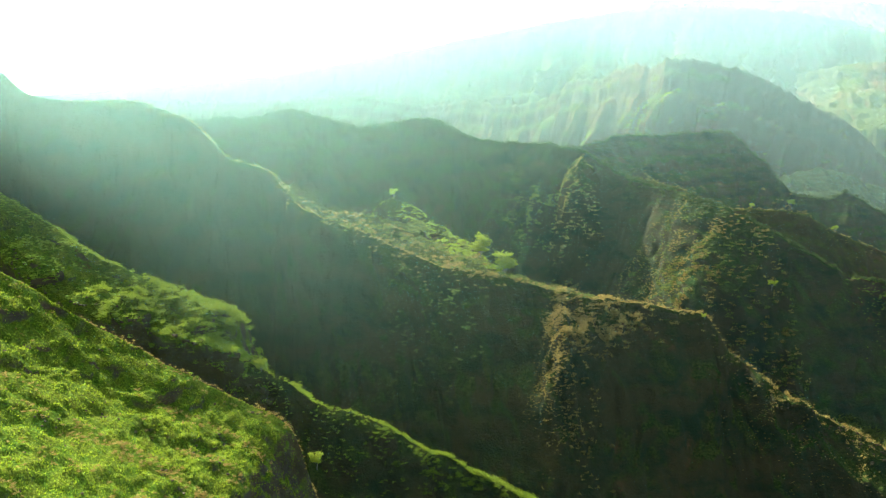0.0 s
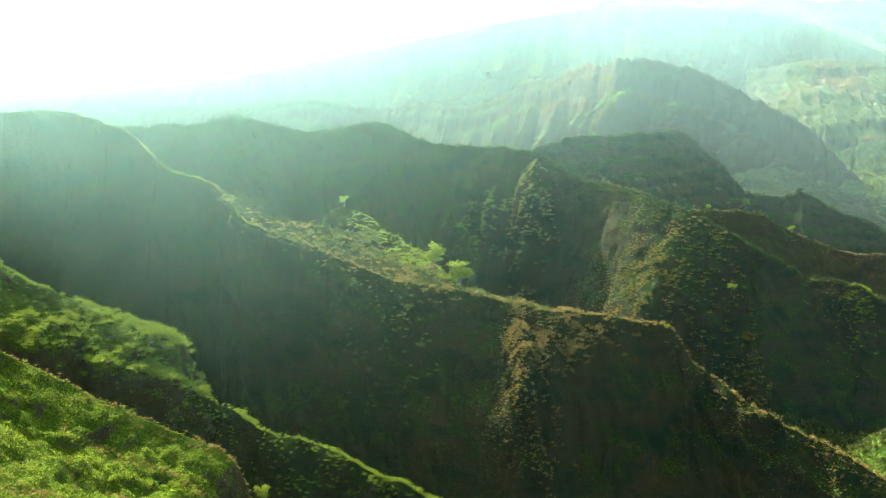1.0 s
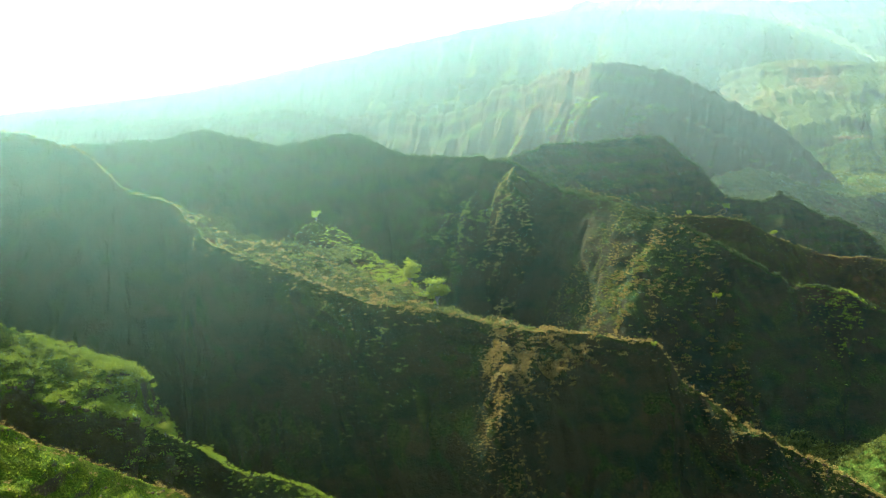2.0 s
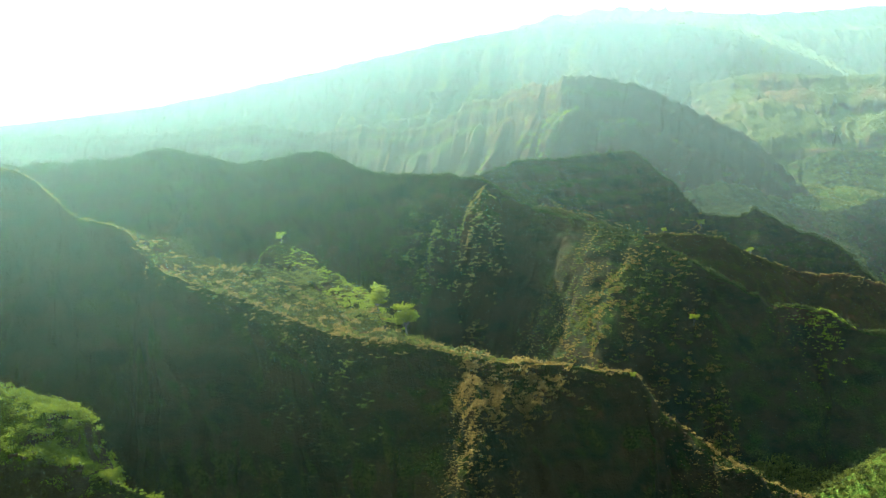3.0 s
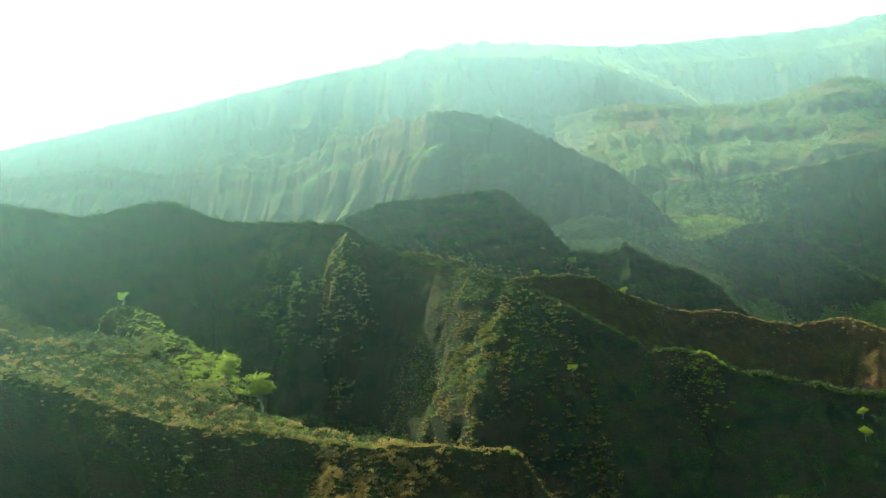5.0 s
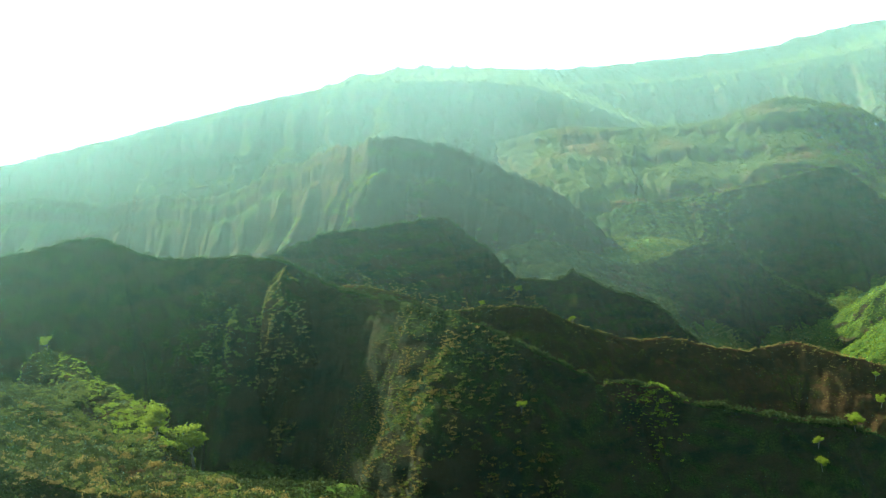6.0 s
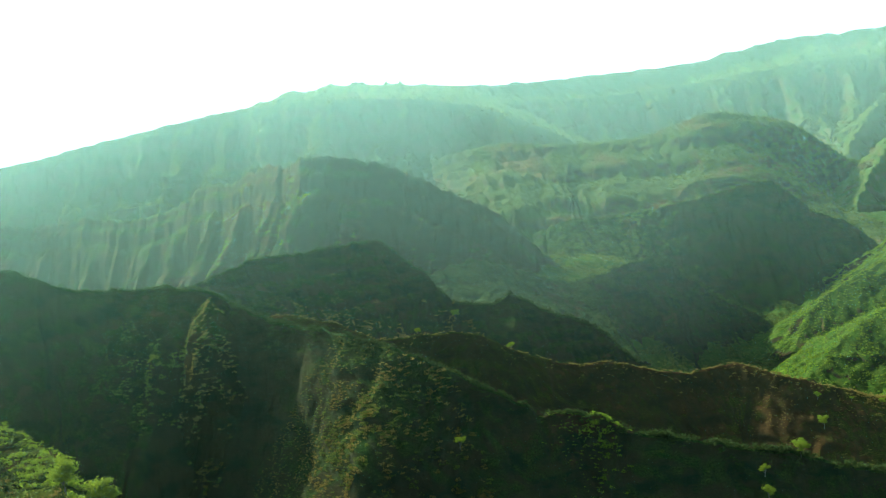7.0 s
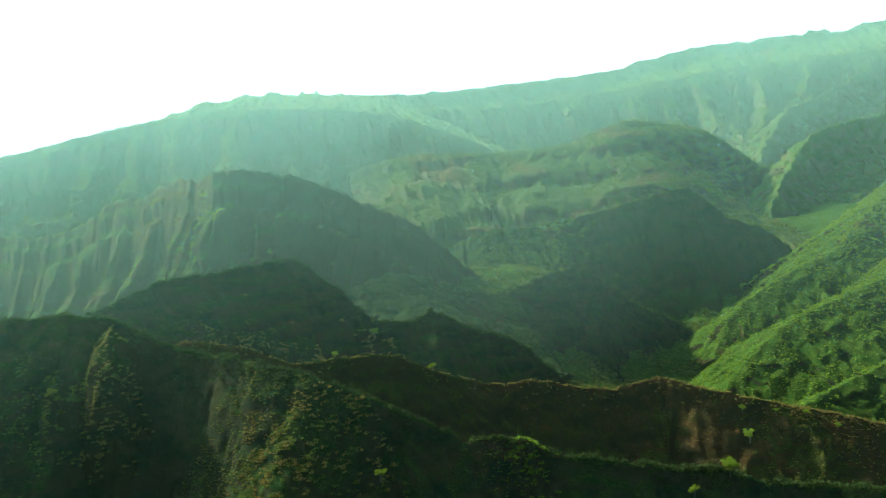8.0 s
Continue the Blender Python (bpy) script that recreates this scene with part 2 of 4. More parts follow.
def ridge(name, crest, front, back, material, label, category="mountain", step=2.0, grow=1.03, rib=(8, 40), rough=1.5, crag=1.0,
          strata=(0, 30), lay=None, seed=0.0, edge=1.0, wear=(3.0, 13.0), calm=0.4, bumps=(), sharp=1.0, flutes=None):
    """A ridge along its crest line (left to right), with the fall of its two sides as (distance, drop) rows.
    A side may also have several falls, each at an x of the crest, blended between."""
    s, c = spline(crest, step)
    n = len(s)
    tang = np.gradient(c[:, :2], axis=0)
    win = max(3, int(50 / step)) | 1
    ker = np.hanning(win + 2)[1:-1]
    ker /= ker.sum()
    pad = win // 2
    tang = np.stack([np.convolve(np.pad(tang[:, k], pad, mode="edge"), ker, mode="valid") for k in range(2)], axis=1)
    tang /= np.linalg.norm(tang, axis=1)[:, None]
    out = np.stack([tang[:, 1], -tang[:, 0]], axis=1)       # towards the front
    if lay:
        out[:] = np.array(lay) / np.hypot(*lay)
    jag = fbm(s / 14 + seed, s * 0 + 3.3 + seed, 4, 0.55)
    c[:, 2] += edge * rough * jag
    c[:, :2] += out * (edge * rough * 1.2 * fbm(s / 22 + seed, s * 0 + 8.8, 3))[:, None]

    def fall(d, pts):
        if isinstance(pts, dict):
            at = sorted(pts)
            rows = np.stack([profile(d, pts[k]) for k in at])
            pos = np.interp(c[:, 0], at, np.arange(len(at)))
            low = np.minimum(pos.astype(int), len(at) - 2)
            w = (pos - low)[:, None]
            return (1 - w) * rows[low] + w * rows[low + 1]
        return np.repeat(profile(d, pts)[None, :], n, axis=0)

    def reach(pts):
        return max(p[-1][0] for p in pts.values()) if isinstance(pts, dict) else pts[-1][0]
    df, db = spread(reach(front), step * 0.6, grow), spread(reach(back), step * 0.8, grow * 1.03)
    drop = np.concatenate([fall(db, back)[:, ::-1], np.zeros((n, 1)), fall(df, front)], axis=1)
    d = np.concatenate([-db[::-1], [0], df])
    D, S = np.meshgrid(d, s)
    amp, wave = rib
    warp = 0.35 * fbm(S / (wave * 1.6) + seed, D / (wave * 1.2), 3)
    grooves = 1 - ribs(S / wave + warp + seed, D / (wave * 5) + warp + (D > 0) * 7.7, 3) ** sharp
    depth = np.clip(np.abs(D) / (wave * 0.9), 0, 1) * np.where(D < 0, calm, 1.0)
    cuts = 1 - ribs(S / wear[1] + 2 * warp - seed, D / (wear[1] * 2.0) + 1.5 * warp + (D > 0) * 3.3, 3)
    X = c[:, 0][:, None] + out[:, 0][:, None] * D
    Y = c[:, 1][:, None] + out[:, 1][:, None] * D
    near = np.clip(np.abs(D) / (4 * step), 0, 1)
    sway = near * rough * 2.2
    X, Y = X + sway * fbm(S / 24 + seed, D / 24, 3, 0.6), Y + sway * fbm(S / 24 + 31, D / 24 + seed, 3, 0.6)
    Z = c[:, 2][:, None] - drop - amp * depth * grooves
    Z = Z - wear[0] * np.clip(np.abs(D) / wear[1], 0, 1) * np.where(D < 0, calm, 1.0) * cuts
    Z = Z + near * rough * fbm(X / 16 + seed, Y / 16, 4, 0.55) + near * crag * 0.6 * fbm(X / 5.1, Y / 5.1 + seed, 3, 0.6)
    for bx, by, bh, rx, ry in bumps:          # shoulders and ribs that stand out of the face
        k = (np.abs(X - bx) < 2 * rx) & (np.abs(Y - by) < 2 * ry)
        x, y = X[k], Y[k]
        wx, wy = 0.35 * rx * fbm(x / rx + bx, y / rx, 3), 0.35 * ry * fbm(x / ry + 9, y / ry + by, 3)
        q = np.sqrt(((x - bx + wx) / rx) ** 2 + ((y - by + wy) / ry) ** 2)
        Z[k] += bh * np.clip(1.35 - q, 0, 1) ** 1.3 * np.clip(np.abs(D[k]) / 9, 0, 1) * (0.85 + 0.5 * fbm(x / 7, y / 7 + bh, 4, 0.65))
    if strata[0]:
        h = strata[1]
        ph = (Z + 5 * fbm(X / 120, Y / 120, 2)) / h
        Z = Z + strata[0] * near * (D > 0) * h * (np.sin(2 * np.pi * ph) + 0.4 * np.sin(4 * np.pi * ph + 1)) / (2 * np.pi)
    if flutes:
        far, wide, narrow, top, foot = flutes         # buttresses that reach out further towards the foot
        f = S / wide + 0.7 * fbm(S / (2.5 * wide) + seed, D / (4 * wide) + seed, 3)
        part_of, which = f - np.floor(f), np.floor(f)
        tooth = np.clip((1 - np.abs(2 * part_of - 1) - narrow) / 0.3, 0, 1)
        tooth = tooth * tooth * (3 - 2 * tooth) * (0.3 + 0.8 * np.abs(np.sin(which * 12.9 + seed)))
        tooth = tooth * (1 + 0.5 * fbm(S / 30 + 3, D / 30 + seed, 3)) * np.clip((D - top) / foot, 0, 1.25)
        X, Y = X + out[:, 0][:, None] * far * tooth, Y + out[:, 1][:, None] * far * tooth
    V = np.stack([X, Y, Z], axis=-1)
    me = mesh_from(name, V.reshape(-1, 3), grid_faces(n, len(d)), material)
    ob = tagged(new(name, me), label, category, kind="structure")
    LANDS.setdefault(name, []).append((V, D, S))
    return ob


def gap_noise(x, y):
    return fbm(x / 90, y / 90, 5)


def valley_height(x, y):
    """The canyon floor, by a few heights that it passes through."""
    known = np.array([(-300, 0, 150), (0, 300, 85), (120, 350, 60), (309, 610, 52), (350, 622, 48), (265, 590, 55), (400, 660, 38), (200, 620, 70), (60, 700, 120), (-200, 650, 160), (600, 680, 10), (900, 900, -45), (922, 1100, -60),
                      (643, 1300, -15), (908, 1350, -70), (1109, 1561, -28), (300, 1400, 60), (200, 1600, 70), (581, 1650, 60), (806, 1850, 98), (712, 1800, 110), (1320, 1688, 5),
                      (1611, 2100, 90), (1750, 2350, 130), (-600, 1400, 60), (100, 1950, 10), (0, 2250, 0), (-300, 2000, 20), (0, 1300, 20), (900, 2600, 150), (1800, 2900, 180), (0, 2700, 120), (2600, 1500, 150)], dtype=float)
    num, den = 0.0, 0.0
    for kx, ky, kz in known:
        w = 1 / ((x - kx) ** 2 + (y - ky) ** 2 + 60 ** 2) ** 1.6
        num, den = num + w * kz, den + w
    z = num / den
    z = z + 40 * np.exp(-((x - 312) ** 2 + (y - 612) ** 2) / 26 ** 2)
    near = np.exp(-((np.hypot(x - 600, y - 1300) / 2600) ** 4))
    return z * near + 150 * (1 - near) + 14 * gap_noise(x, y) + 5 * fbm(x / 28, y / 28, 3, 0.6)


gx = np.concatenate([np.arange(-3400, -80, 80.0), np.arange(-80, 1700, 7.0), np.arange(1700, 4801, 60.0)])
gy = np.concatenate([np.arange(-3000, 340, 80.0), np.arange(340, 2200, 7.0), np.arange(2200, 4801, 60.0)])
GX, GY = np.meshgrid(gx, gy)
GV = np.stack([GX, GY, valley_height(GX, GY)], axis=-1)
ground = tagged(new("ground", mesh_from("ground", GV.reshape(-1, 3), grid_faces(len(gy), len(gx)), VALLEY_LAND)),
                "green scrub-covered canyon floor between the ridges", "ground", kind="structure")
LANDS["ground"] = [(GV, None, None)]

# the grassy slope below the aircraft, with its rim, the shelf behind it and the bushy spur
ridge("grassy_slope", [(-330, 200, 400), (-240, 245, 330), (-180, 275, 284), (-128, 300, 241), (-102, 320, 216), (-72, 340, 191), (-53, 352, 175), (-46, 354, 152), (-34, 360, 110), (0, 375, 50)],
      [(0, 0), (30, 0), (160, -26), (300, -45)], [(0, 0), (3, 3), (18, 26), (50, 80)], GRASS_LAND, "steep sunlit green grassy hillside with brown rocky patches", "hillside",
      step=1.3, grow=1.006, rib=(4, 30), wear=(2.0, 8), rough=1.2, crag=1.6, lay=(-0.1, -1), edge=0.8)
ridge("grassy_shelf", [(-330, 440, 150), (-270, 432, 215), (-225, 425, 256), (-176, 420, 248), (-136, 412, 224), (-103, 415, 209), (-82, 417, 199), (-76, 418, 185), (-66, 420, 150), (-50, 424, 100)],
      [(0, 0), (10, 3), (27, 9), (30, 26), (52, 70)], [(0, 0), (10, 10), (90, 130)], GRASS_LAND, "sunlit shrub-covered green shelf above a dark gully", "hillside",
      step=1.3, grow=1.01, rib=(5, 22), rough=3.0, crag=3.0, edge=0.4, seed=2.0)
ridge("bushy_spur", [(-100, 402, 160), (-84, 399, 174), (-75, 397, 186), (-49, 396, 170), (-19, 398, 157), (8, 398, 142), (33, 398, 129), (70, 396, 105), (120, 392, 60)],
      [(0, 0), (4, 2), (14, 18), (45, 80)], [(0, 0), (6, 5), (60, 90)], RUST_LAND, "narrow green spur covered in bushes", "ridge",
      step=1.3, grow=1.015, rib=(5, 18), rough=2.6, crag=3.0, seed=4.0)
# the knife ridge with its bench
SHEER = [(0, 0), (3, 2), (12, 15), (60, 85), (130, 170)]


def facet(wide):
    """A gentler strip under the crest, so wide, before the sheer face."""
    return [(0, 0), (wide, 0.55 * wide), (wide + 4, 0.55 * wide + 9), (75, 104), (130, 170)]


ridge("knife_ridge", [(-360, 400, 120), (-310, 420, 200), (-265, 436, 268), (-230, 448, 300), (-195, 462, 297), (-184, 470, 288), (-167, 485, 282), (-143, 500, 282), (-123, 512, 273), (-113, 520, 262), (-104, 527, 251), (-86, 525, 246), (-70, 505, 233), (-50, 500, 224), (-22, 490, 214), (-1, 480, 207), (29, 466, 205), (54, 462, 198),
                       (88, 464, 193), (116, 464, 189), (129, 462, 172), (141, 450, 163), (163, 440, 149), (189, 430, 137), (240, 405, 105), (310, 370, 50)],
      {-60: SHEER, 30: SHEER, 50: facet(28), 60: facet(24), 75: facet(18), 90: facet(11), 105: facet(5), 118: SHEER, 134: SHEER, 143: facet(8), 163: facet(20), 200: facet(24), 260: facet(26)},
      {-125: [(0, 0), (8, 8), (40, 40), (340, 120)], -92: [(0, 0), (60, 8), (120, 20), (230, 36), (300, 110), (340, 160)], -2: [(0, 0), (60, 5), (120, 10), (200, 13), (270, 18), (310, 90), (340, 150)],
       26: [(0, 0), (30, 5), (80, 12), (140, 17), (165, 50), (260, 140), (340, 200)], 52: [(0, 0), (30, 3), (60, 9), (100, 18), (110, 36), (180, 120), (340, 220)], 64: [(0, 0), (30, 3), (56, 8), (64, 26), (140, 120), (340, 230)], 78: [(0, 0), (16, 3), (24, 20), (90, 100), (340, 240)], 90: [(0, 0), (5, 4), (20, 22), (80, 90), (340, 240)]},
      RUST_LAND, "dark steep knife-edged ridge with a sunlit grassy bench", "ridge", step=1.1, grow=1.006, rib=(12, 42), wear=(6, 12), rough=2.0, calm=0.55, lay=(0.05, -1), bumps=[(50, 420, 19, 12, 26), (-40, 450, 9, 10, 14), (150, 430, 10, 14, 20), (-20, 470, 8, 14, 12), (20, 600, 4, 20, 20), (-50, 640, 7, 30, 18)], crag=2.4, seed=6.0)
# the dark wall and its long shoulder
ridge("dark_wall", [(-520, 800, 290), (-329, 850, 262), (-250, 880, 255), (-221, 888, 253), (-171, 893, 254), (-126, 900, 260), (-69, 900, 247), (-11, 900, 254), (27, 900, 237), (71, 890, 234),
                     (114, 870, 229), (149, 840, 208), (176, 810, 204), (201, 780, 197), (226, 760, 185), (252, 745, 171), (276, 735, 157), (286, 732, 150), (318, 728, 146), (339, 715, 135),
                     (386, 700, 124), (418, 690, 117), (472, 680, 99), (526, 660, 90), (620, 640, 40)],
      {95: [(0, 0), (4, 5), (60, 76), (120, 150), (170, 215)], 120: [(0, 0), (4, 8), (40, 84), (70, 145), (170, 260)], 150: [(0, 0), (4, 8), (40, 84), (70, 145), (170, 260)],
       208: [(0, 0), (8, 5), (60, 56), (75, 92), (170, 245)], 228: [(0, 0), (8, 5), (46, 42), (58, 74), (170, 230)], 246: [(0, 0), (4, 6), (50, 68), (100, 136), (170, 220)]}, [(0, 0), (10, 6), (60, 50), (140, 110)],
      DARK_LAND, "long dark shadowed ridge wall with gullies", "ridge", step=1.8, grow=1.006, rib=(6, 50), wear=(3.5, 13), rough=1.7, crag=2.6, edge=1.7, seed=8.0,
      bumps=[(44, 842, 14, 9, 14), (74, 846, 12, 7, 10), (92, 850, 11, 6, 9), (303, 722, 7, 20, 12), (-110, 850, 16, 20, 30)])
# shrubby spurs that stand out from the wall
SPURS = (([(-54, 850, 172), (-43, 816, 190), (-37, 796, 197), (-25, 777, 196), (-8, 735, 189), (8, 700, 183), (20, 655, 180), (25, 620, 179), (30, 590, 160)],
          {-30: [(0, 0), (11, 6), (17, 36), (60, 100)], -8: [(0, 0), (14, 5), (28, 22), (70, 80)], 10: [(0, 0), (20, 4), (50, 10), (90, 60)]}, [(0, 0), (7, 4), (14, 24), (40, 100)]),
         ([(116, 874, 229), (111, 858, 222), (108, 845, 212), (107, 836, 200), (107, 829, 165), (107, 820, 110)], [(0, 0), (8, 7), (16, 30), (40, 100)], [(0, 0), (12, 10), (24, 44), (50, 120)]))
for k, (line, one, other) in enumerate(SPURS):
    ridge("rock_spur", line, one, other, RUST_LAND, "shrub-covered rusty spur standing out from the dark wall", "spur", step=1.3, grow=1.012, rib=(4, 18), wear=(2.5, 8), rough=3.0, crag=2.6, calm=1.0, seed=50.0 + k)
ridge("brown_ridge", [(120, 915, 190), (160, 900, 203), (199, 885, 195), (231, 890, 178), (264, 890, 178), (304, 885, 174), (328, 883, 160), (376, 885, 141), (416, 888, 136), (480, 890, 118), (522, 888, 121),
                       (554, 860, 111), (614, 840, 91), (692, 820, 65), (800, 790, 10)],
      {470: [(0, 0), (5, 6), (30, 40), (80, 100), (160, 180)], 640: [(0, 0), (5, 4), (30, 26), (80, 64), (160, 120)]}, [(0, 0), (8, 6), (60, 55), (120, 110)],
      BROWN_LAND, "brown ridge with a rounded peak and scattered bushes", "ridge", step=1.6, grow=1.008, rib=(7, 45), wear=(3, 12), rough=1.8, bumps=[(620, 810, 7, 40, 30)], crag=1.2, seed=10.0)
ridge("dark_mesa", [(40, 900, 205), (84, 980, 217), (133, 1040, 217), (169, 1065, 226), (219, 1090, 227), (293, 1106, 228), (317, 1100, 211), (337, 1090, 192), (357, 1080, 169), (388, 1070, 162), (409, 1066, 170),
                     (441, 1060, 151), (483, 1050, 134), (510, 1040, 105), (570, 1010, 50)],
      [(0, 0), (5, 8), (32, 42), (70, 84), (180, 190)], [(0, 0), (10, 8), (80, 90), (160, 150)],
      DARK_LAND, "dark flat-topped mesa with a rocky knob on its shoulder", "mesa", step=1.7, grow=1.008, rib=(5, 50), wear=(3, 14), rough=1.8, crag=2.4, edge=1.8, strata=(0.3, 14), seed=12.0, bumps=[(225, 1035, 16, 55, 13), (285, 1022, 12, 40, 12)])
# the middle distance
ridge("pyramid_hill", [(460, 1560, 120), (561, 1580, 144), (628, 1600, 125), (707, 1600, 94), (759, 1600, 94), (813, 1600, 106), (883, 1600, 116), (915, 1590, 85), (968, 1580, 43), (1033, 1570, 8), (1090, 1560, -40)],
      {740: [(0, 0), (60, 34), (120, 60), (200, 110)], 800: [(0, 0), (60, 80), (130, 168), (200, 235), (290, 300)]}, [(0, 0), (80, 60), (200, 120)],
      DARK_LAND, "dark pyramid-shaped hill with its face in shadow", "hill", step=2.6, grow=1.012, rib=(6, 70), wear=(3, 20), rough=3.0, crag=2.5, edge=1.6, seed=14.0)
# DARK_LAND in place of VALLEY_LAND puts the front face's shade into the colour
ridge("green_hill", [(680, 2010, 90), (810, 1950, 129), (877, 1920, 154), (983, 1900, 154), (1081, 1860, 171), (1154, 1840, 185), (1234, 1813, 200), (1276, 1800, 174), (1317, 1790, 138), (1386, 1780, 110), (1480, 1750, 30)],
      {1000: [(0, 0), (50, 34), (110, 66), (180, 80), (300, 110)], 1075: [(0, 0), (45, 70), (100, 155), (150, 215), (300, 270)]}, [(0, 0), (100, 50), (250, 120)],
      DARK_LAND, "pointed green hill with a wooded lit flank", "hill", step=3.0, grow=1.012, rib=(6, 80), wear=(3, 26), rough=3.0, crag=2.0, edge=1.6, seed=16.0)
ridge("layered_butte", [(-900, 3000, 200), (-567, 2800, 198), (-347, 2700, 204), (-197, 2600, 219), (-45, 2500, 198), (59, 2400, 214), (130, 2290, 206), (205, 2200, 226), (258, 2110, 265), (297, 2040, 270), (347, 1930, 296),
                         (364, 1870, 290), (378, 1800, 306), (457, 1780, 296), (511, 1770, 281), (556, 1760, 258), (596, 1750, 235), (629, 1740, 218), (672, 1735, 192), (724, 1730, 143), (775, 1720, 92), (840, 1700, 30)],
      {320: [(0, 0), (4, 14), (14, 22), (18, 44), (30, 54), (55, 120), (100, 190), (340, 330)], 385: [(0, 0), (5, 16), (16, 24), (21, 48), (34, 60), (60, 120), (110, 190), (180, 240), (340, 330)]}, [(0, 0), (80, 60), (250, 200)],
      BUTTE_LAND, "large layered butte with sunlit ribs on its cliffs", "butte", step=3.2, grow=1.009, rib=(14, 60), wear=(7, 24), rough=3.0, crag=3.0, strata=(0.18, 22), lay=(-0.75, -1), edge=2.2, seed=18.0, flutes=(120, 100, 0.45, 22, 90))
ridge("terraced_dome", [(840, 2560, 270), (990, 2520, 298), (1142, 2470, 287), (1272, 2400, 288), (1332, 2370, 296), (1450, 2330, 335), (1546, 2320, 324), (1644, 2310, 307), (1726, 2290, 260), (1792, 2270, 206), (1843, 2250, 180), (1960, 2200, 100)],
      {1000: [(0, 0), (120, 45), (200, 60), (330, 112), (380, 122), (405, 165), (520, 230)], 1300: [(0, 0), (100, 35), (130, 62), (280, 100), (300, 104), (325, 150), (420, 190), (520, 240)],
       1450: [(0, 0), (60, 20), (90, 62), (180, 100), (240, 130), (262, 180), (400, 220), (520, 250)], 1644: [(0, 0), (40, 14), (75, 90), (140, 160), (270, 200), (520, 250)], 1700: [(0, 0), (50, 90), (110, 180), (520, 260)]}, [(0, 0), (200, 80), (400, 200)],
      DOME_LAND, "broad terraced hill of dry grass and forest", "hill", step=5.0, grow=1.012, rib=(34, 150), wear=(12, 44), rough=4.0, crag=3.0, strata=(0.35, 55), seed=20.0)
# the far canyon wall and plateau
ridge("canyon_wall", [(-1800, 3400, 180), (-1200, 3400, 200), (-600, 3350, 250), (-355, 3330, 288), (-204, 3320, 316), (-49, 3310, 344), (110, 3300, 377), (398, 3200, 428), (666, 3000, 450), (944, 2900, 430), (1084, 2850, 400), (1158, 2800, 364), (1295, 2750, 300), (1450, 2680, 200)],
      [(0, 0), (30, 16), (80, 95), (160, 160), (300, 235), (450, 290), (700, 350)], {0: [(0, 0), (900, 20)], 500: [(0, 0), (450, -50), (900, -105)]},
      FAR_LAND, "tall hazy canyon wall with fluted green cliffs", "cliff", step=6.5, grow=1.01, rib=(80, 120), sharp=1.4, wear=(36, 52), rough=6.0, crag=5.0, strata=(0.3, 60), seed=22.0, lay=(-0.35, -1), flutes=(150, 150, 0.42, 10, 220))
ridge("far_plateau", [(700, 3700, 400), (1100, 3600, 435), (1460, 3500, 435), (1731, 3450, 425), (2065, 3400, 447), (2305, 3300, 475), (2496, 3200, 500), (2886, 2900, 508), (3150, 2700, 520)],
      [(0, 0), (40, 20), (90, 100), (180, 165), (300, 220), (500, 280), (800, 350)], {750: [(0, 0), (720, 0)], 1050: [(0, 0), (200, -25), (500, -100), (720, -108)], 2000: [(0, 0), (200, -25), (500, -100), (720, -108)], 2900: [(0, 0), (200, -45), (500, -140), (720, -160)]},
      FAR_LAND, "distant forested plateau above fluted cliffs", "plateau", step=6.5, grow=1.01, rib=(80, 150), sharp=1.4, wear=(36, 56), rough=7.0, crag=5.0, strata=(0.3, 60), seed=24.0, flutes=(160, 170, 0.42, 10, 240))
# the sunlit side of the valley
ridge("valley_spur", [(1000, 1440, -25), (1048, 1450, 38), (1158, 1450, 83), (1249, 1450, 107), (1358, 1480, 162), (1407, 1500, 172), (1550, 1520, 235), (1800, 1560, 330)],
      [(0, 0), (20, 6), (90, 44), (180, 90), (300, 160)], [(0, 0), (100, 50), (250, 150)],
      VALLEY_LAND, "bright green forested valley spur", "hillside", step=3.5, grow=1.02, rib=(18, 70), wear=(6, 24), rough=4.0, crag=2.0, seed=26.0)
ridge("valley_spur", [(860, 1270, -40), (927, 1280, 7), (1013, 1290, 46), (1113, 1290, 70), (1194, 1300, 83), (1350, 1320, 140), (1600, 1360, 220)],
      [(0, 0), (20, 6), (90, 40), (180, 85), (300, 160)], [(0, 0), (80, 30), (200, 110)],
      VALLEY_LAND, "bright green forested valley spur with red soil", "hillside", step=3.5, grow=1.02, rib=(15, 60), wear=(6, 24), rough=4.0, crag=2.0, seed=28.0)
ridge("valley_spur", [(800, 1080, -40), (864, 1100, -4), (934, 1130, -2), (1033, 1150, 10), (1200, 1160, 55), (1450, 1180, 130)],
      [(0, 0), (80, 40), (250, 120)], [(0, 0), (80, 40), (200, 120)],
      VALLEY_LAND, "low grassy spur at the valley's side", "hillside", step=3.5, grow=1.02, rib=(14, 60), wear=(6, 20), rough=4.0, crag=1.5, seed=30.0)
ridge("valley_spur", [(1600, 2030, 70), (1710, 2100, 158), (1791, 2150, 204), (1927, 2200, 276), (2249, 2300, 302), (2700, 2400, 380)],
      [(0, 0), (60, 70), (200, 170), (400, 230)], [(0, 0), (100, 60), (300, 170)],
      FAR_LAND, "dark cliffed spur above the valley", "hillside", step=6.0, grow=1.02, rib=(50, 110), wear=(15, 40), rough=9.0, crag=5.0, seed=32.0)
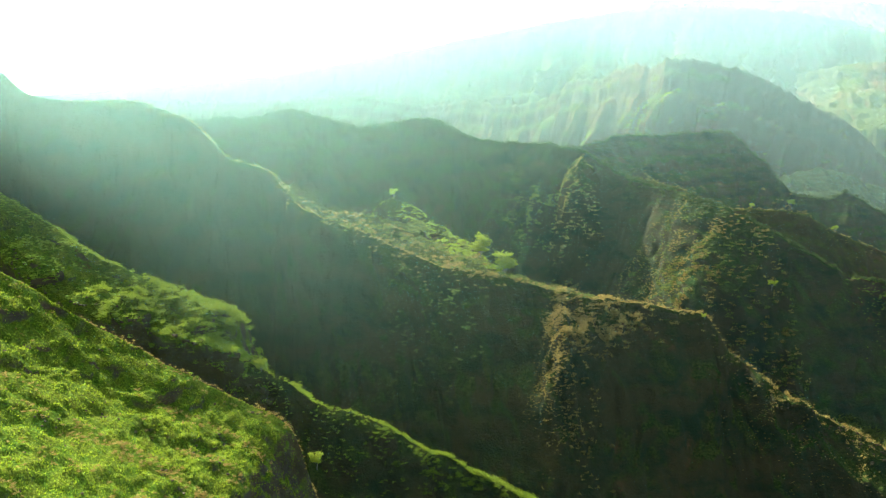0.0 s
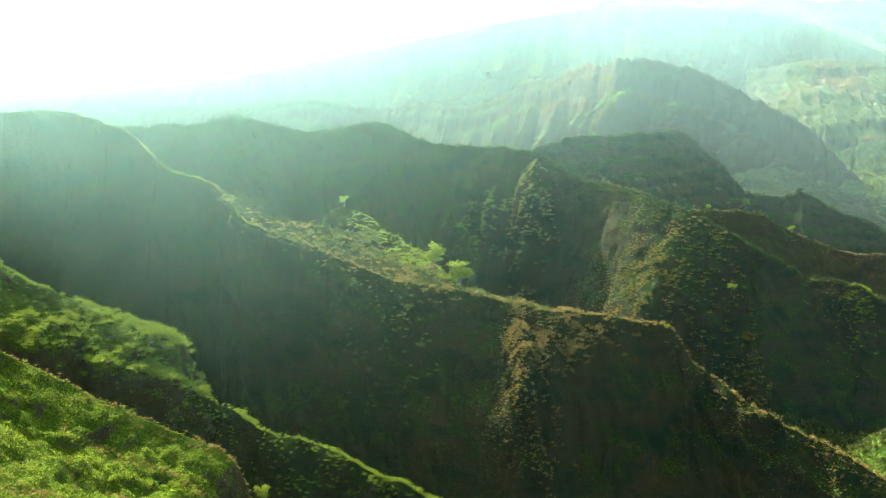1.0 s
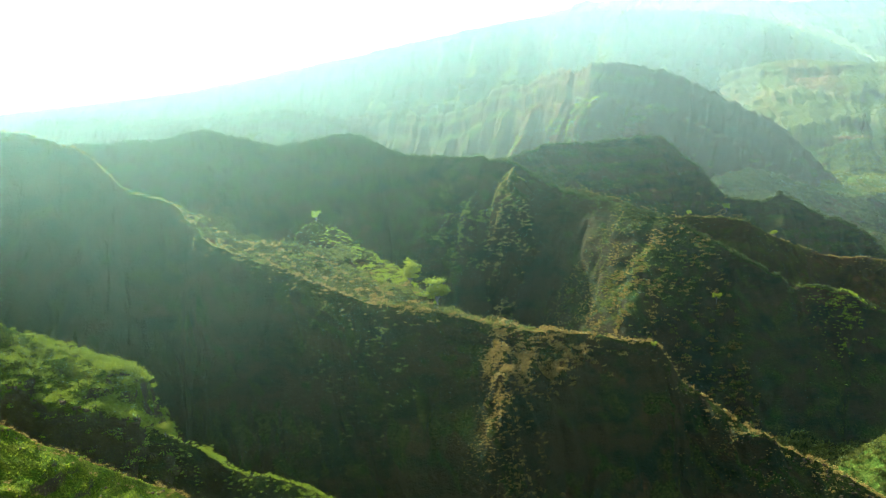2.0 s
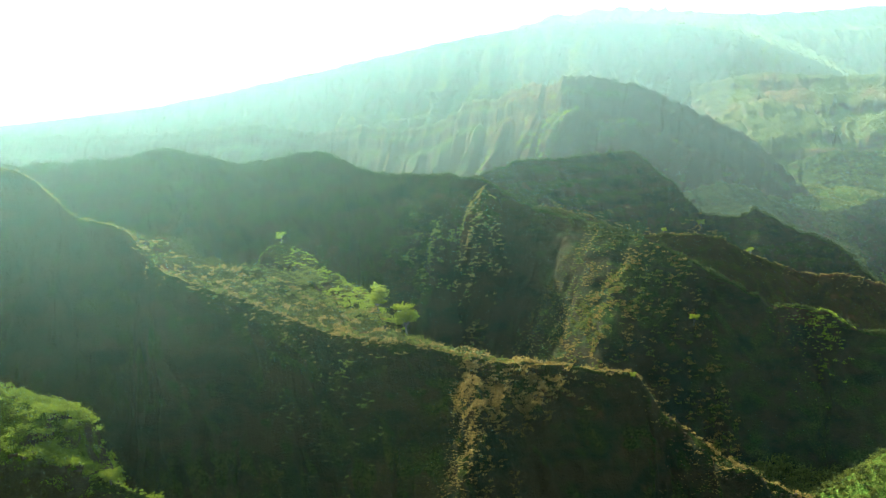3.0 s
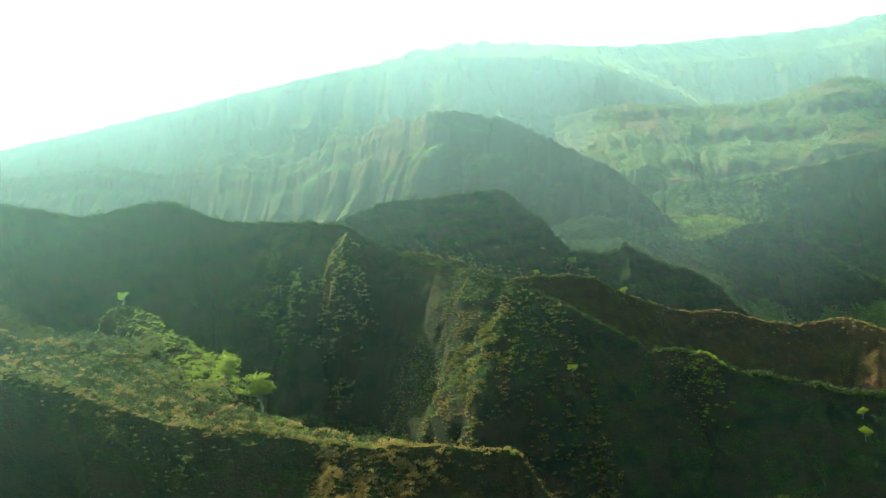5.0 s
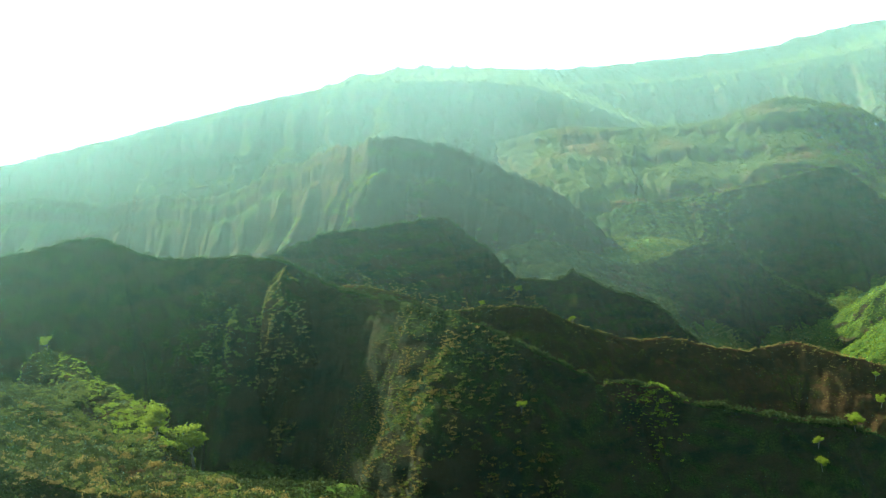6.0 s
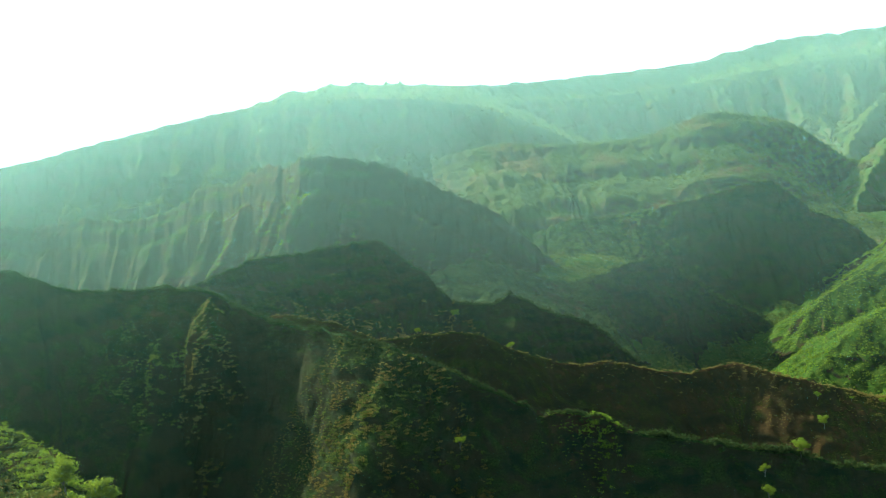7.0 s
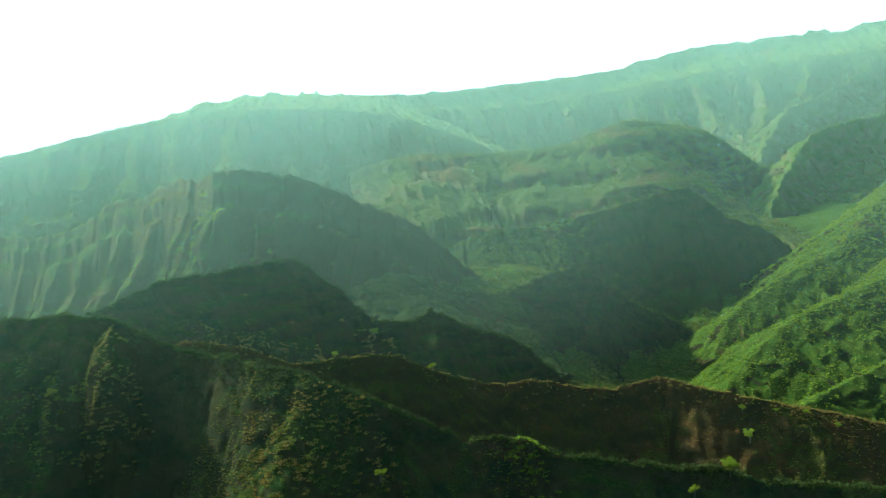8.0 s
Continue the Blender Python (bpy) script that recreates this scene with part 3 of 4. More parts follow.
ridge("valley_spur", [(1820, 2360, 90), (1943, 2450, 196), (2135, 2600, 278), (2335, 2750, 340), (2518, 2800, 376), (2885, 2900, 470), (3200, 2950, 500)],
      [(0, 0), (100, 70), (300, 180), (500, 240)], [(0, 0), (100, 70), (300, 190)],
      FAR_LAND, "far green spur falling from the plateau", "hillside", step=7.0, grow=1.02, rib=(60, 100), wear=(22, 40), rough=12.0, crag=5.0, seed=34.0)

# ---- plants ----
CELL = 4.0
HX0, HY0, HN = -600.0, 0.0, (750, 750)
TOP = np.full(HN, -200.0)
for grids in LANDS.values():
    for V, _, _ in grids:
        ix = ((V[..., 0] - HX0) / CELL).astype(int).ravel()
        iy = ((V[..., 1] - HY0) / CELL).astype(int).ravel()
        ok = (ix >= 0) & (ix < HN[0]) & (iy >= 0) & (iy < HN[1])
        np.maximum.at(TOP, (ix[ok], iy[ok]), V[..., 2].ravel()[ok])


def top_at(x, y):
    ix = np.clip(((np.asarray(x) - HX0) / CELL).astype(int), 0, HN[0] - 1)
    iy = np.clip(((np.asarray(y) - HY0) / CELL).astype(int), 0, HN[1] - 1)
    return TOP[ix, iy]


def surface(name, index=0):
    """Points of a land, their upward normals, the area each stands for and the distance to the crest."""
    V, D, S = LANDS[name][index]
    a, b = np.gradient(V, axis=0), np.gradient(V, axis=1)
    nrm = np.cross(a, b)
    area = np.linalg.norm(nrm, axis=-1)
    nrm = nrm / np.maximum(area, 1e-6)[..., None]
    nrm = nrm * np.sign(nrm[..., 2:3] + 1e-9)
    p = V.reshape(-1, 3)
    open_air = p[:, 2] > top_at(p[:, 0], p[:, 1]) - 11.0
    return p, nrm.reshape(-1, 3), area.ravel() * open_air, (D if D is not None else V[..., 0] * 0).ravel()


def scatter(name, count, weight, index=0, seed=1, jitter=1.0):
    """Places on a land, drawn by area times weight(points, normals, distance to crest)."""
    r = np.random.RandomState(seed)
    p, nrm, area, d = surface(name, index)
    w = area * np.clip(weight(p, nrm, d), 0, None)
    if w.sum() <= 0:
        return np.zeros((0, 3)), np.zeros((0, 3))
    pick = r.choice(len(p), size=count, p=w / w.sum())
    off = r.uniform(-jitter, jitter, (count, 3))
    off -= nrm[pick] * np.sum(off * nrm[pick], axis=1)[:, None]
    return p[pick] + off, nrm[pick]


def leafy(name, centres, radii, quads, material, label, category, squash=0.75, size=0.42, seed=3, lift=0.45):
    """One mesh of many bushes, each a loose ball of small leaf sprays."""
    r = np.random.RandomState(seed)
    n = len(centres)
    way = r.normal(size=(n, quads, 3))
    way /= np.linalg.norm(way, axis=-1)[..., None]
    rad = r.uniform(0.35, 1.0, (n, quads, 1)) ** 0.6 * (1 + 0.35 * r.normal(size=(n, quads, 1)))
    pos = way * rad * np.array([1, 1, squash])
    pos[..., 2] = np.abs(pos[..., 2]) * 0.75 + 0.25 * pos[..., 2]
    mid = centres[:, None, :] + pos * radii[:, None, None] + np.array([0, 0, lift]) * radii[:, None, None]
    a = r.normal(size=(n, quads, 3))
    a /= np.linalg.norm(a, axis=-1)[..., None]
    face = way + 0.7 * r.normal(size=way.shape)
    b = np.cross(face, a)
    b /= np.maximum(np.linalg.norm(b, axis=-1), 1e-6)[..., None]
    a = np.cross(b, face)
    a /= np.maximum(np.linalg.norm(a, axis=-1), 1e-6)[..., None]
    ln = radii[:, None, None] * size * r.uniform(0.6, 1.3, (n, quads, 1))
    wd = ln * r.uniform(0.5, 0.9, (n, quads, 1))
    corners = np.stack([mid - a * ln + b * wd * r.uniform(-0.6, 0.6, (n, quads, 1)), mid + a * ln + b * wd, mid + a * ln * r.uniform(0.2, 0.9, (n, quads, 1)) - b * wd * 1.3], axis=2)
    me = mesh_from(name, corners.reshape(-1, 3), np.arange(n * quads * 3).reshape(-1, 3), material, smooth=False)
    return tagged(new(name, me), label, category, kind="stuff")


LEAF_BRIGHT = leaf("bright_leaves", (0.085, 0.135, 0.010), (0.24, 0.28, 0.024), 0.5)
LEAF_YELLOW = leaf("yellow_green_leaves", (0.12, 0.16, 0.012), (0.27, 0.30, 0.03), 0.5)
LEAF_DULL = leaf("dull_leaves", (0.06, 0.085, 0.014), (0.15, 0.155, 0.028), 0.4)
LEAF_DRY = leaf("dry_shrub_leaves", (0.12, 0.085, 0.02), (0.28, 0.19, 0.05), 0.4)
# Darker leaves; on shaded faces and in the gorge the colour holds the shade
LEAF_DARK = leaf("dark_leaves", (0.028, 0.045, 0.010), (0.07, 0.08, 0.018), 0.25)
GRASS = leaf("grass_blades", (0.085, 0.14, 0.005), (0.21, 0.24, 0.013), 0.5)


def patches(p, size, cut, seed=0.0):
    """1 in ragged patches, 0 between."""
    return np.clip(4 * (fbm(p[:, 0] / size + seed, p[:, 1] / size - seed, 4, 0.6) - cut), 0, 1)


def streaks(p, cut, seed=0.0):
    """Ragged bands that run along the bench."""
    u, v = p[:, 0] * 0.8 - p[:, 1] * 0.6, p[:, 0] * 0.6 + p[:, 1] * 0.8
    return np.clip(4 * (fbm(u / 60 + seed, v / 13 - seed, 4, 0.6) - cut), 0, 1)


def bands(p, cut, seed=0.0):
    """Ragged bands that slant down the grassy slope."""
    u, v = 0.9 * p[:, 0] + 0.44 * p[:, 1], 0.9 * p[:, 1] - 0.44 * p[:, 0]
    return np.clip(4 * (fbm(u / 70 + seed, v / 11 - seed, 4, 0.6) - cut), 0, 1)


def sizes(n, low, high, seed=5):
    return low + (high - low) * np.random.RandomState(seed).uniform(0, 1, n) ** 2.2


SUNNY = np.array(to_sun)


def bushes(land, count, weight, low, high, quads, material, label, index=0, seed=1, **more):
    c, _ = scatter(land, count, lambda p, n, d: weight(p, n, d) * (0.1 + np.clip(2.5 * (n @ SUNNY), 0, 1)), index, seed, jitter=2.0)      # thinned where turned from the sun, so that shaded faces stay dark
    quads = int(1.6 * quads)
    more.setdefault("size", 0.34 * math.sqrt(14 / quads))
    if len(c):
        leafy("bushes", c, sizes(len(c), low, high, seed), quads, material, label, "bushes", seed=seed, **more)


# grass and bushes on the near slopes
def tufts(land, count, weight, low, high, material, label, seed):
    r = np.random.RandomState(seed)
    c, nrm = scatter(land, count, weight, 0, seed, jitter=1.2)
    n, k = len(c), 3
    turn = r.uniform(0, 2 * np.pi, (n, k))
    flat = np.stack([np.cos(turn), np.sin(turn), 0 * turn], axis=-1)
    h = (low + (high - low) * r.uniform(0, 1, (n, 1, 1)) ** 1.5) * r.uniform(0.6, 1.2, (n, k, 1))
    base = c[:, None, :] + flat * h * 0.3 * r.uniform(0, 1, (n, k, 1)) - nrm[:, None, :] * 0.1
    side = np.stack([-np.sin(turn), np.cos(turn), 0 * turn], axis=-1) * h * 0.35
    tip = base + np.array([0.12, -0.05, 0.75]) * h + flat * h * 0.55 + nrm[:, None, :] * h * 0.3
    tri = np.stack([base - side, base + side, tip], axis=2)
    tagged(new("grass", mesh_from("grass", tri.reshape(-1, 3), np.arange(n * k * 3).reshape(-1, 3), material, smooth=False)), label, "grass", kind="stuff")


tufts("grassy_slope", 120000, lambda p, n, d: (d > -8) * (p[:, 1] > 110) * (p[:, 0] < 10) * (0.05 + (1 - bands(p, 0.1, 2.0))), 0.22, 0.62, GRASS, "tussocky bright green grass on the hillside", 11)
bushes("grassy_slope", 1100, lambda p, n, d: (d > -14) * (p[:, 1] > 140) * (0.04 + patches(p, 22, 0.18, 3.0)), 0.4, 1.5, 36, LEAF_BRIGHT, "low bright green bushes in the grass", seed=12)
bushes("grassy_slope", 4200, lambda p, n, d: (d > -6) * (p[:, 1] > 120) * bands(p, 0.1, 2.0), 0.3, 1.0, 24, LEAF_DRY, "dry yellow-brown shrubs among the rocks", seed=13)
bushes("grassy_shelf", 3200, lambda p, n, d: (d > -6) * (d < 36) * (p[:, 0] > -220) * (0.2 + patches(p, 12, -0.05)), 0.5, 2.4, 36, LEAF_BRIGHT, "dense sunlit green bushes on the shelf", seed=14)
bushes("bushy_spur", 3600, lambda p, n, d: np.exp(-((d - 2) / 13) ** 2) * (0.25 + patches(p, 9, -0.02)), 0.7, 2.8, 36, LEAF_BRIGHT, "bright green bushes along the spur's crest", seed=15)
def rocks(land, count, weight, low, high, label, seed):
    """Angular stones, part sunk into the ground."""
    r = np.random.RandomState(seed)
    c, _ = scatter(land, count, weight, 0, seed, jitter=1.0)
    box = np.array([(x, y, z) for x in (-1, 1) for y in (-1, 1) for z in (-1, 1)], dtype=float)
    sides = np.array([(0, 1, 3, 2), (4, 6, 7, 5), (0, 4, 5, 1), (2, 3, 7, 6), (0, 2, 6, 4), (1, 5, 7, 3)])
    n = len(c)
    size = (low + (high - low) * r.uniform(0, 1, n) ** 3)[:, None, None]
    v = box[None] * r.uniform(0.35, 1.0, (n, 8, 3)) * size * np.array([1.2, 0.9, 0.7])
    a = r.uniform(0, 2 * np.pi, n)
    rot = np.stack([np.stack([np.cos(a), -np.sin(a), 0 * a], -1), np.stack([np.sin(a), np.cos(a), 0 * a], -1), np.stack([0 * a, 0 * a, 1 + 0 * a], -1)], -2)
    v = np.einsum("nij,nkj->nki", rot, v) + c[:, None, :]
    f = (sides[None] + 8 * np.arange(n)[:, None, None]).reshape(-1, 4)
    tagged(new("rocks", mesh_from("rocks", v.reshape(-1, 3), f, STONE, smooth=False)), label, "rocks", kind="stuff")


STONE, st, sb = shader("dark_stone")
st.links.new(ramp(st, noise_out(st, 1.2, 5.0, 0.7), [(0.3, (0.035, 0.026, 0.014)), (0.7, (0.11, 0.08, 0.04))]), sb.inputs["Base Color"])
sb.inputs["Roughness"].default_value, sb.inputs["Specular IOR Level"].default_value = 0.95, 0.05
rocks("grassy_slope", 1500, lambda p, n, d: (d > -4) * (p[:, 1] > 130) * (0.01 + patches(p, 18, 0.2, 7.0)), 0.2, 1.6, "dark lava stones in the grass", 61)
rocks("grassy_shelf", 350, lambda p, n, d: (d > 20) * (d < 40) * (p[:, 0] > -200), 0.4, 2.0, "dark rocks at the shelf's edge", 62)
rocks("knife_ridge", 900, lambda p, n, d: np.exp(-(d / 7) ** 2) * (p[:, 0] > -120), 0.3, 1.6, "dark rocks along the knife edge", 63)
# shrubs on the ridges
bushes("knife_ridge", 1800, lambda p, n, d: (d < 2) * (d > -150) * (p[:, 0] < 70) * (0.05 + 1.5 * np.exp(-((d + 8) / 12) ** 2) + streaks(p, 0.1, 5.0)), 0.7, 2.0, 20, LEAF_DULL, "low green shrubs on the sunlit bench", seed=16)
bushes("knife_ridge", 2600, lambda p, n, d: (d < -110) * (d > -285) * (p[:, 0] > -80) * (p[:, 0] < 40) * (0.15 + patches(p, 24, 0.0, 7.0)), 0.6, 2.2, 14, LEAF_DULL, "green shrubs on the saddle below the dark wall", seed=39)
bushes("knife_ridge", 6500, lambda p, n, d: (d < 2) * (d > -280) * (p[:, 0] < 60) * (0.15 + streaks(p, -0.05, 2.0)), 0.7, 2.2, 18, LEAF_DARK, "dark olive shrubs on the sunlit bench", seed=37)
bushes("knife_ridge", 3200, lambda p, n, d: (d < 1) * (d > -150) * (p[:, 0] < 90) * streaks(p, 0.08, 9.0), 0.7, 2.0, 18, LEAF_DRY, "dry brown shrubs on the sunlit bench", seed=17)
bushes("knife_ridge", 3200, lambda p, n, d: (np.exp(-(d / 5) ** 2) + 0.5 * (d < 0) * (d > -16) * (p[:, 0] < -80)) * (p[:, 0] > -220), 0.5, 1.7, 14, LEAF_DRY, "dry shrubs along the knife edge", seed=18)
bushes("knife_ridge", 1500, lambda p, n, d: (d > 2) * (d < 30) * (p[:, 0] > 120) * patches(p, 14, -0.1, 2.0), 0.4, 1.3, 14, LEAF_DRY, "dry shrubs on the rusty end of the ridge", seed=19)
bushes("knife_ridge", 350, lambda p, n, d: (d > 2) * (d < 90) * patches(p, 25, 0.22, 6.0), 0.5, 1.6, 14, LEAF_DARK, "scattered shrubs, coloured dark for shade, on the shadowed face", seed=20)
bushes("dark_wall", 2200, lambda p, n, d: np.exp(-(d / 5) ** 2) * (0.15 + patches(p, 18, 0.0)), 0.9, 3.4, 14, LEAF_DARK, "dull green shrubs along the wall's crest", seed=29)
bushes("dark_wall", 400, lambda p, n, d: (d > 0) * (d < 150) * patches(p, 22, 0.25, 1.0), 0.5, 1.8, 12, LEAF_DARK, "shrubs coloured dark for shade on the shadowed wall", seed=30)
bushes("brown_ridge", 2200, lambda p, n, d: np.exp(-(d / 6) ** 2), 0.8, 2.4, 10, LEAF_DRY, "dry shrubs along the brown ridge", seed=31)
bushes("brown_ridge", 2500, lambda p, n, d: (d > 0) * (d < 120) * (p[:, 0] > 380) * (0.2 + patches(p, 35, 0.05, 4.0)), 0.5, 1.8, 10, LEAF_DRY, "dry shrubs on the brown slope", seed=32)
bushes("dark_mesa", 1600, lambda p, n, d: np.exp(-(d / 6) ** 2) + 0.08 * (d > 0) * (d < 130) * patches(p, 25, 0.2), 1.0, 3.0, 10, LEAF_DARK, "dull green shrubs on the mesa", seed=33)
def spots(p, places):
    """1 at the given places (x, y, reach), falling off around them."""
    total = 0.0
    for x, y, reach in places:
        total = total + np.exp(-((p[:, 0] - x) ** 2 + (p[:, 1] - y) ** 2) / reach ** 2)
    return total


for i, (count, leaves, words) in enumerate(((1500, LEAF_BRIGHT, "green shrubs on the lit spur under the wall"), (420, LEAF_DRY, "dry shrubs on the rust-coloured promontory"))):
    reach = (22, 12)[i]
    bushes("rock_spur", count, lambda p, n, d: np.exp(-(d / reach) ** 2) * (0.15 + patches(p, 14, -0.05, 3.0)), 0.8, 2.3, 16, leaves, words, i, 70 + i)
    bushes("rock_spur", int(count * 0.7), lambda p, n, d: np.exp(-(d / reach) ** 2) * (0.15 + patches(p, 12, 0.0, 8.0)), 0.7, 2.1, 14, LEAF_DULL, "olive shrubs on the spur", i, 80 + i)
for count, leaves, words, seed in ((1500, LEAF_DRY, "dry shrubs on the shoulder's lit slope", 23), (1300, LEAF_DULL, "olive shrubs on the shoulder's lit slope", 22)):
    bushes("dark_wall", count, lambda p, n, d: (d > 2) * (d < 85) * (p[:, 0] > 120) * (p[:, 0] < 245) * (p[:, 1] < 800) * (0.1 + patches(p, 13, -0.05, float(seed))), 0.7, 2.3, 14, leaves, words, seed=seed)
bushes("dark_wall", 420, lambda p, n, d: (d > 3) * spots(p, [(44, 850, 12), (42, 835, 9), (74, 840, 9), (90, 845, 8), (55, 860, 14)]) * (0.1 + patches(p, 8, 0.0)), 0.7, 2.2, 14, LEAF_DULL, "green shrubs on the ribs of the wall", seed=24)
bushes("dark_wall", 500, lambda p, n, d: spots(p, [(303, 722, 14), (318, 724, 10)]), 0.7, 2.0, 12, LEAF_BRIGHT, "green shrubs on a lit shoulder", seed=26)
bushes("dark_mesa", 700, lambda p, n, d: (d > 0) * spots(p, [(215, 1036, 22), (250, 1032, 22), (285, 1024, 20), (350, 1070, 12)]) * (0.1 + patches(p, 14, 0.0)), 0.9, 2.4, 12, LEAF_DRY, "dry shrubs on the mesa's ledge", seed=25)
bushes("knife_ridge", 2200, lambda p, n, d: (d > 1) * (np.clip((120 - p[:, 0]) / 70, 0, 1) * (p[:, 0] > 44) * (d < 31 * np.clip((120 - p[:, 0]) / 75, 0, 1)) + spots(p, [(50, 420, 11), (50, 434, 8)])) * (0.2 + patches(p, 9, -0.1)), 0.5, 1.5, 14, LEAF_DRY, "dry shrubs on the ledge under the crest", seed=27)
bushes("knife_ridge", 260, lambda p, n, d: (d > 1) * spots(p, [(-40, 450, 10), (-20, 468, 12), (-30, 430, 8), (5, 462, 10)]) * (0.2 + patches(p, 9, 0.0)), 0.4, 1.3, 14, LEAF_DULL, "green shrubs clinging to the dark face", seed=28)
# woods further off
def banks(p):
    """0 along the stream, 1 away from it."""
    return 1 - np.clip(2 * spots(p, [(1090, 1545, 12), (1102, 1553, 12), (1114, 1566, 12), (1130, 1580, 12), (1100, 1535, 10), (1120, 1550, 12), (1697, 2305, 16), (1694, 2285, 14)]), 0, 1)


def crowns(land, count, weight, low, high, quads, material, label, index=0, seed=1, size=0.42):
    c, _ = scatter(land, count, weight, index, seed, jitter=4.0)
    if len(c):
        leafy("woods", c, sizes(len(c), low, high, seed), quads, material, label, "woods", seed=seed, size=size, squash=0.85)


crowns("pyramid_hill", 1600, lambda p, n, d: 0.5 * (n[:, 2] > 0.76) + 0.5 * np.exp(-(d / 10) ** 2), 1.5, 5.0, 12, LEAF_DARK, "trees and scrub on the pyramid hill", seed=40)
crowns("green_hill", 3200, lambda p, n, d: (n[:, 2] > 0.7) * ((p[:, 0] < 1070) | (d < 3)) * (0.3 + patches(p, 70, 0.0)), 2.0, 6.5, 12, LEAF_DULL, "woods on the green hill", seed=41)
for i, count in ((0, 7000), (1, 6000), (2, 2400)):
    crowns("valley_spur", count, lambda p, n, d: (p[:, 0] < 1500) * banks(p) * (0.3 + patches(p, 60, -0.1, 3.0)), 1.6, 5.2, 14, LEAF_BRIGHT, "bright green trees on the valley side", i, 42 + i)
crowns("ground", 15000, lambda p, n, d: (p[:, 0] > 300) * (p[:, 0] < 1500) * (p[:, 1] > 640) * (p[:, 1] < 2100) * banks(p) * (0.2 + patches(p, 80, -0.05, 8.0)), 2.0, 5.5, 8, LEAF_DULL, "green woods on the canyon floor", seed=46)
# Dense dark crowns take the place of shade over lit ground
crowns("ground", 6000, lambda p, n, d: (p[:, 0] > 60) * (p[:, 0] < 620) * (p[:, 1] > 380) * (p[:, 1] < 800) * (0.3 + patches(p, 40, 0.0, 2.0)), 1.2, 4.0, 26, LEAF_DARK, "dark woods standing in for shade in the gorge", seed=49, size=0.26)
crowns("ground", 2600, lambda p, n, d: spots(p, [(250, 560, 45), (390, 650, 45), (265, 650, 35), (350, 580, 30)]), 1.0, 3.4, 26, LEAF_DULL, "dark green woods standing in for shade round the grove", seed=50, size=0.26)
crowns("layered_butte", 2600, lambda p, n, d: (p[:, 0] > -500) * (n[:, 2] > 0.45) * (0.2 + patches(p, 60, 0.0)), 1.5, 4.0, 8, LEAF_DULL, "scrub on the butte's ledges", seed=47)
# Bright leaves on sun-facing slopes only: puts the ribs' lit sides into colour
crowns("layered_butte", 7000, lambda p, n, d: (p[:, 0] > -300) * (d > 6) * np.clip(n @ SUNNY - 0.16, 0, 0.3) * (0.15 + patches(p, 40, 0.0, 2.0)), 1.0, 2.8, 7, LEAF_BRIGHT, "bright scrub put on the butte's sun-facing ribs for their lit look", seed=55)
crowns("canyon_wall", 4500, lambda p, n, d: (p[:, 0] > -300) * (d > 10) * (d < 400) * np.clip(n @ SUNNY - 0.2, 0, 0.3) * (0.15 + patches(p, 90, 0.0, 2.0)), 2.5, 6.0, 6, LEAF_BRIGHT, "bright scrub put on the wall's sun-facing flutes for their lit look", seed=56)
crowns("terraced_dome", 13000, lambda p, n, d: (d > -60) * (0.25 + patches(p, 90, -0.05)), 2.0, 6.0, 7, LEAF_DULL, "woods on the terraced hill", seed=48)


crowns("canyon_wall", 9000, lambda p, n, d: (d > -80) * (d < 420) * (p[:, 0] > -700) * (0.1 + patches(p, 120, 0.0)), 3.0, 8.0, 6, LEAF_DULL, "forest on the ledges of the canyon wall", seed=51)
crowns("far_plateau", 7000, lambda p, n, d: (d > -150) * (d < 500) * (0.1 + patches(p, 140, 0.0)), 3.5, 9.0, 6, LEAF_DULL, "forest on the far plateau's cliffs", seed=52)
for i in (3, 4):
    crowns("valley_spur", 2500, lambda p, n, d: 0.1 + patches(p, 90, 0.0), 2.5, 7.0, 7, LEAF_DULL, "forest on the far spur", i, 53 + i)


# ---- stream ----
def stream(points, wide, label):
    """White water over stones: a narrow ragged strip that follows the valley floor."""
    m, t, b = shader("white_water")
    t.links.new(ramp(t, noise_out(t, 0.5, 4.0, 0.7), [(0.35, (0.16, 0.2, 0.18)), (0.55, (0.8, 0.82, 0.8))]), b.inputs["Base Color"])
    b.inputs["Roughness"].default_value = 0.25
    s, c = spline(points, 1.5)
    side = np.gradient(c[:, :2], axis=0)
    side = np.stack([-side[:, 1], side[:, 0]], axis=1) / np.linalg.norm(side, axis=1)[:, None]
    w = wide * (1 + 0.8 * fbm(s / 9, s * 0, 3))
    c[:, :2] += side * (4 * fbm(s / 25, s * 0 + 4, 2))[:, None]
    cols = []
    for k in (-1, -0.4, 0.4, 1):
        x, y = c[:, 0] + side[:, 0] * w * k, c[:, 1] + side[:, 1] * w * k
        cols.append(np.stack([x, y, c[:, 2] + 0.5 * (1 - k * k)], axis=1))
    V = np.stack(cols, axis=1)
    tagged(new("water", mesh_from("water", V.reshape(-1, 3), grid_faces(len(s), 4), m)), label, "stream", kind="structure")


for line in ([(1090, 1545), (1105, 1556), (1114, 1566), (1130, 1580)], [(1690, 2290), (1697, 2310), (1700, 2330)]):
    stream([(x, y, float(top_at(x, y)) + 2.0) for x, y in line], 6.0, "white rapids of the stream in the green valley")

# ---- trees ----
BARK, bt, bb = shader("grey_bark")
bb.inputs["Roughness"].default_value = 0.9
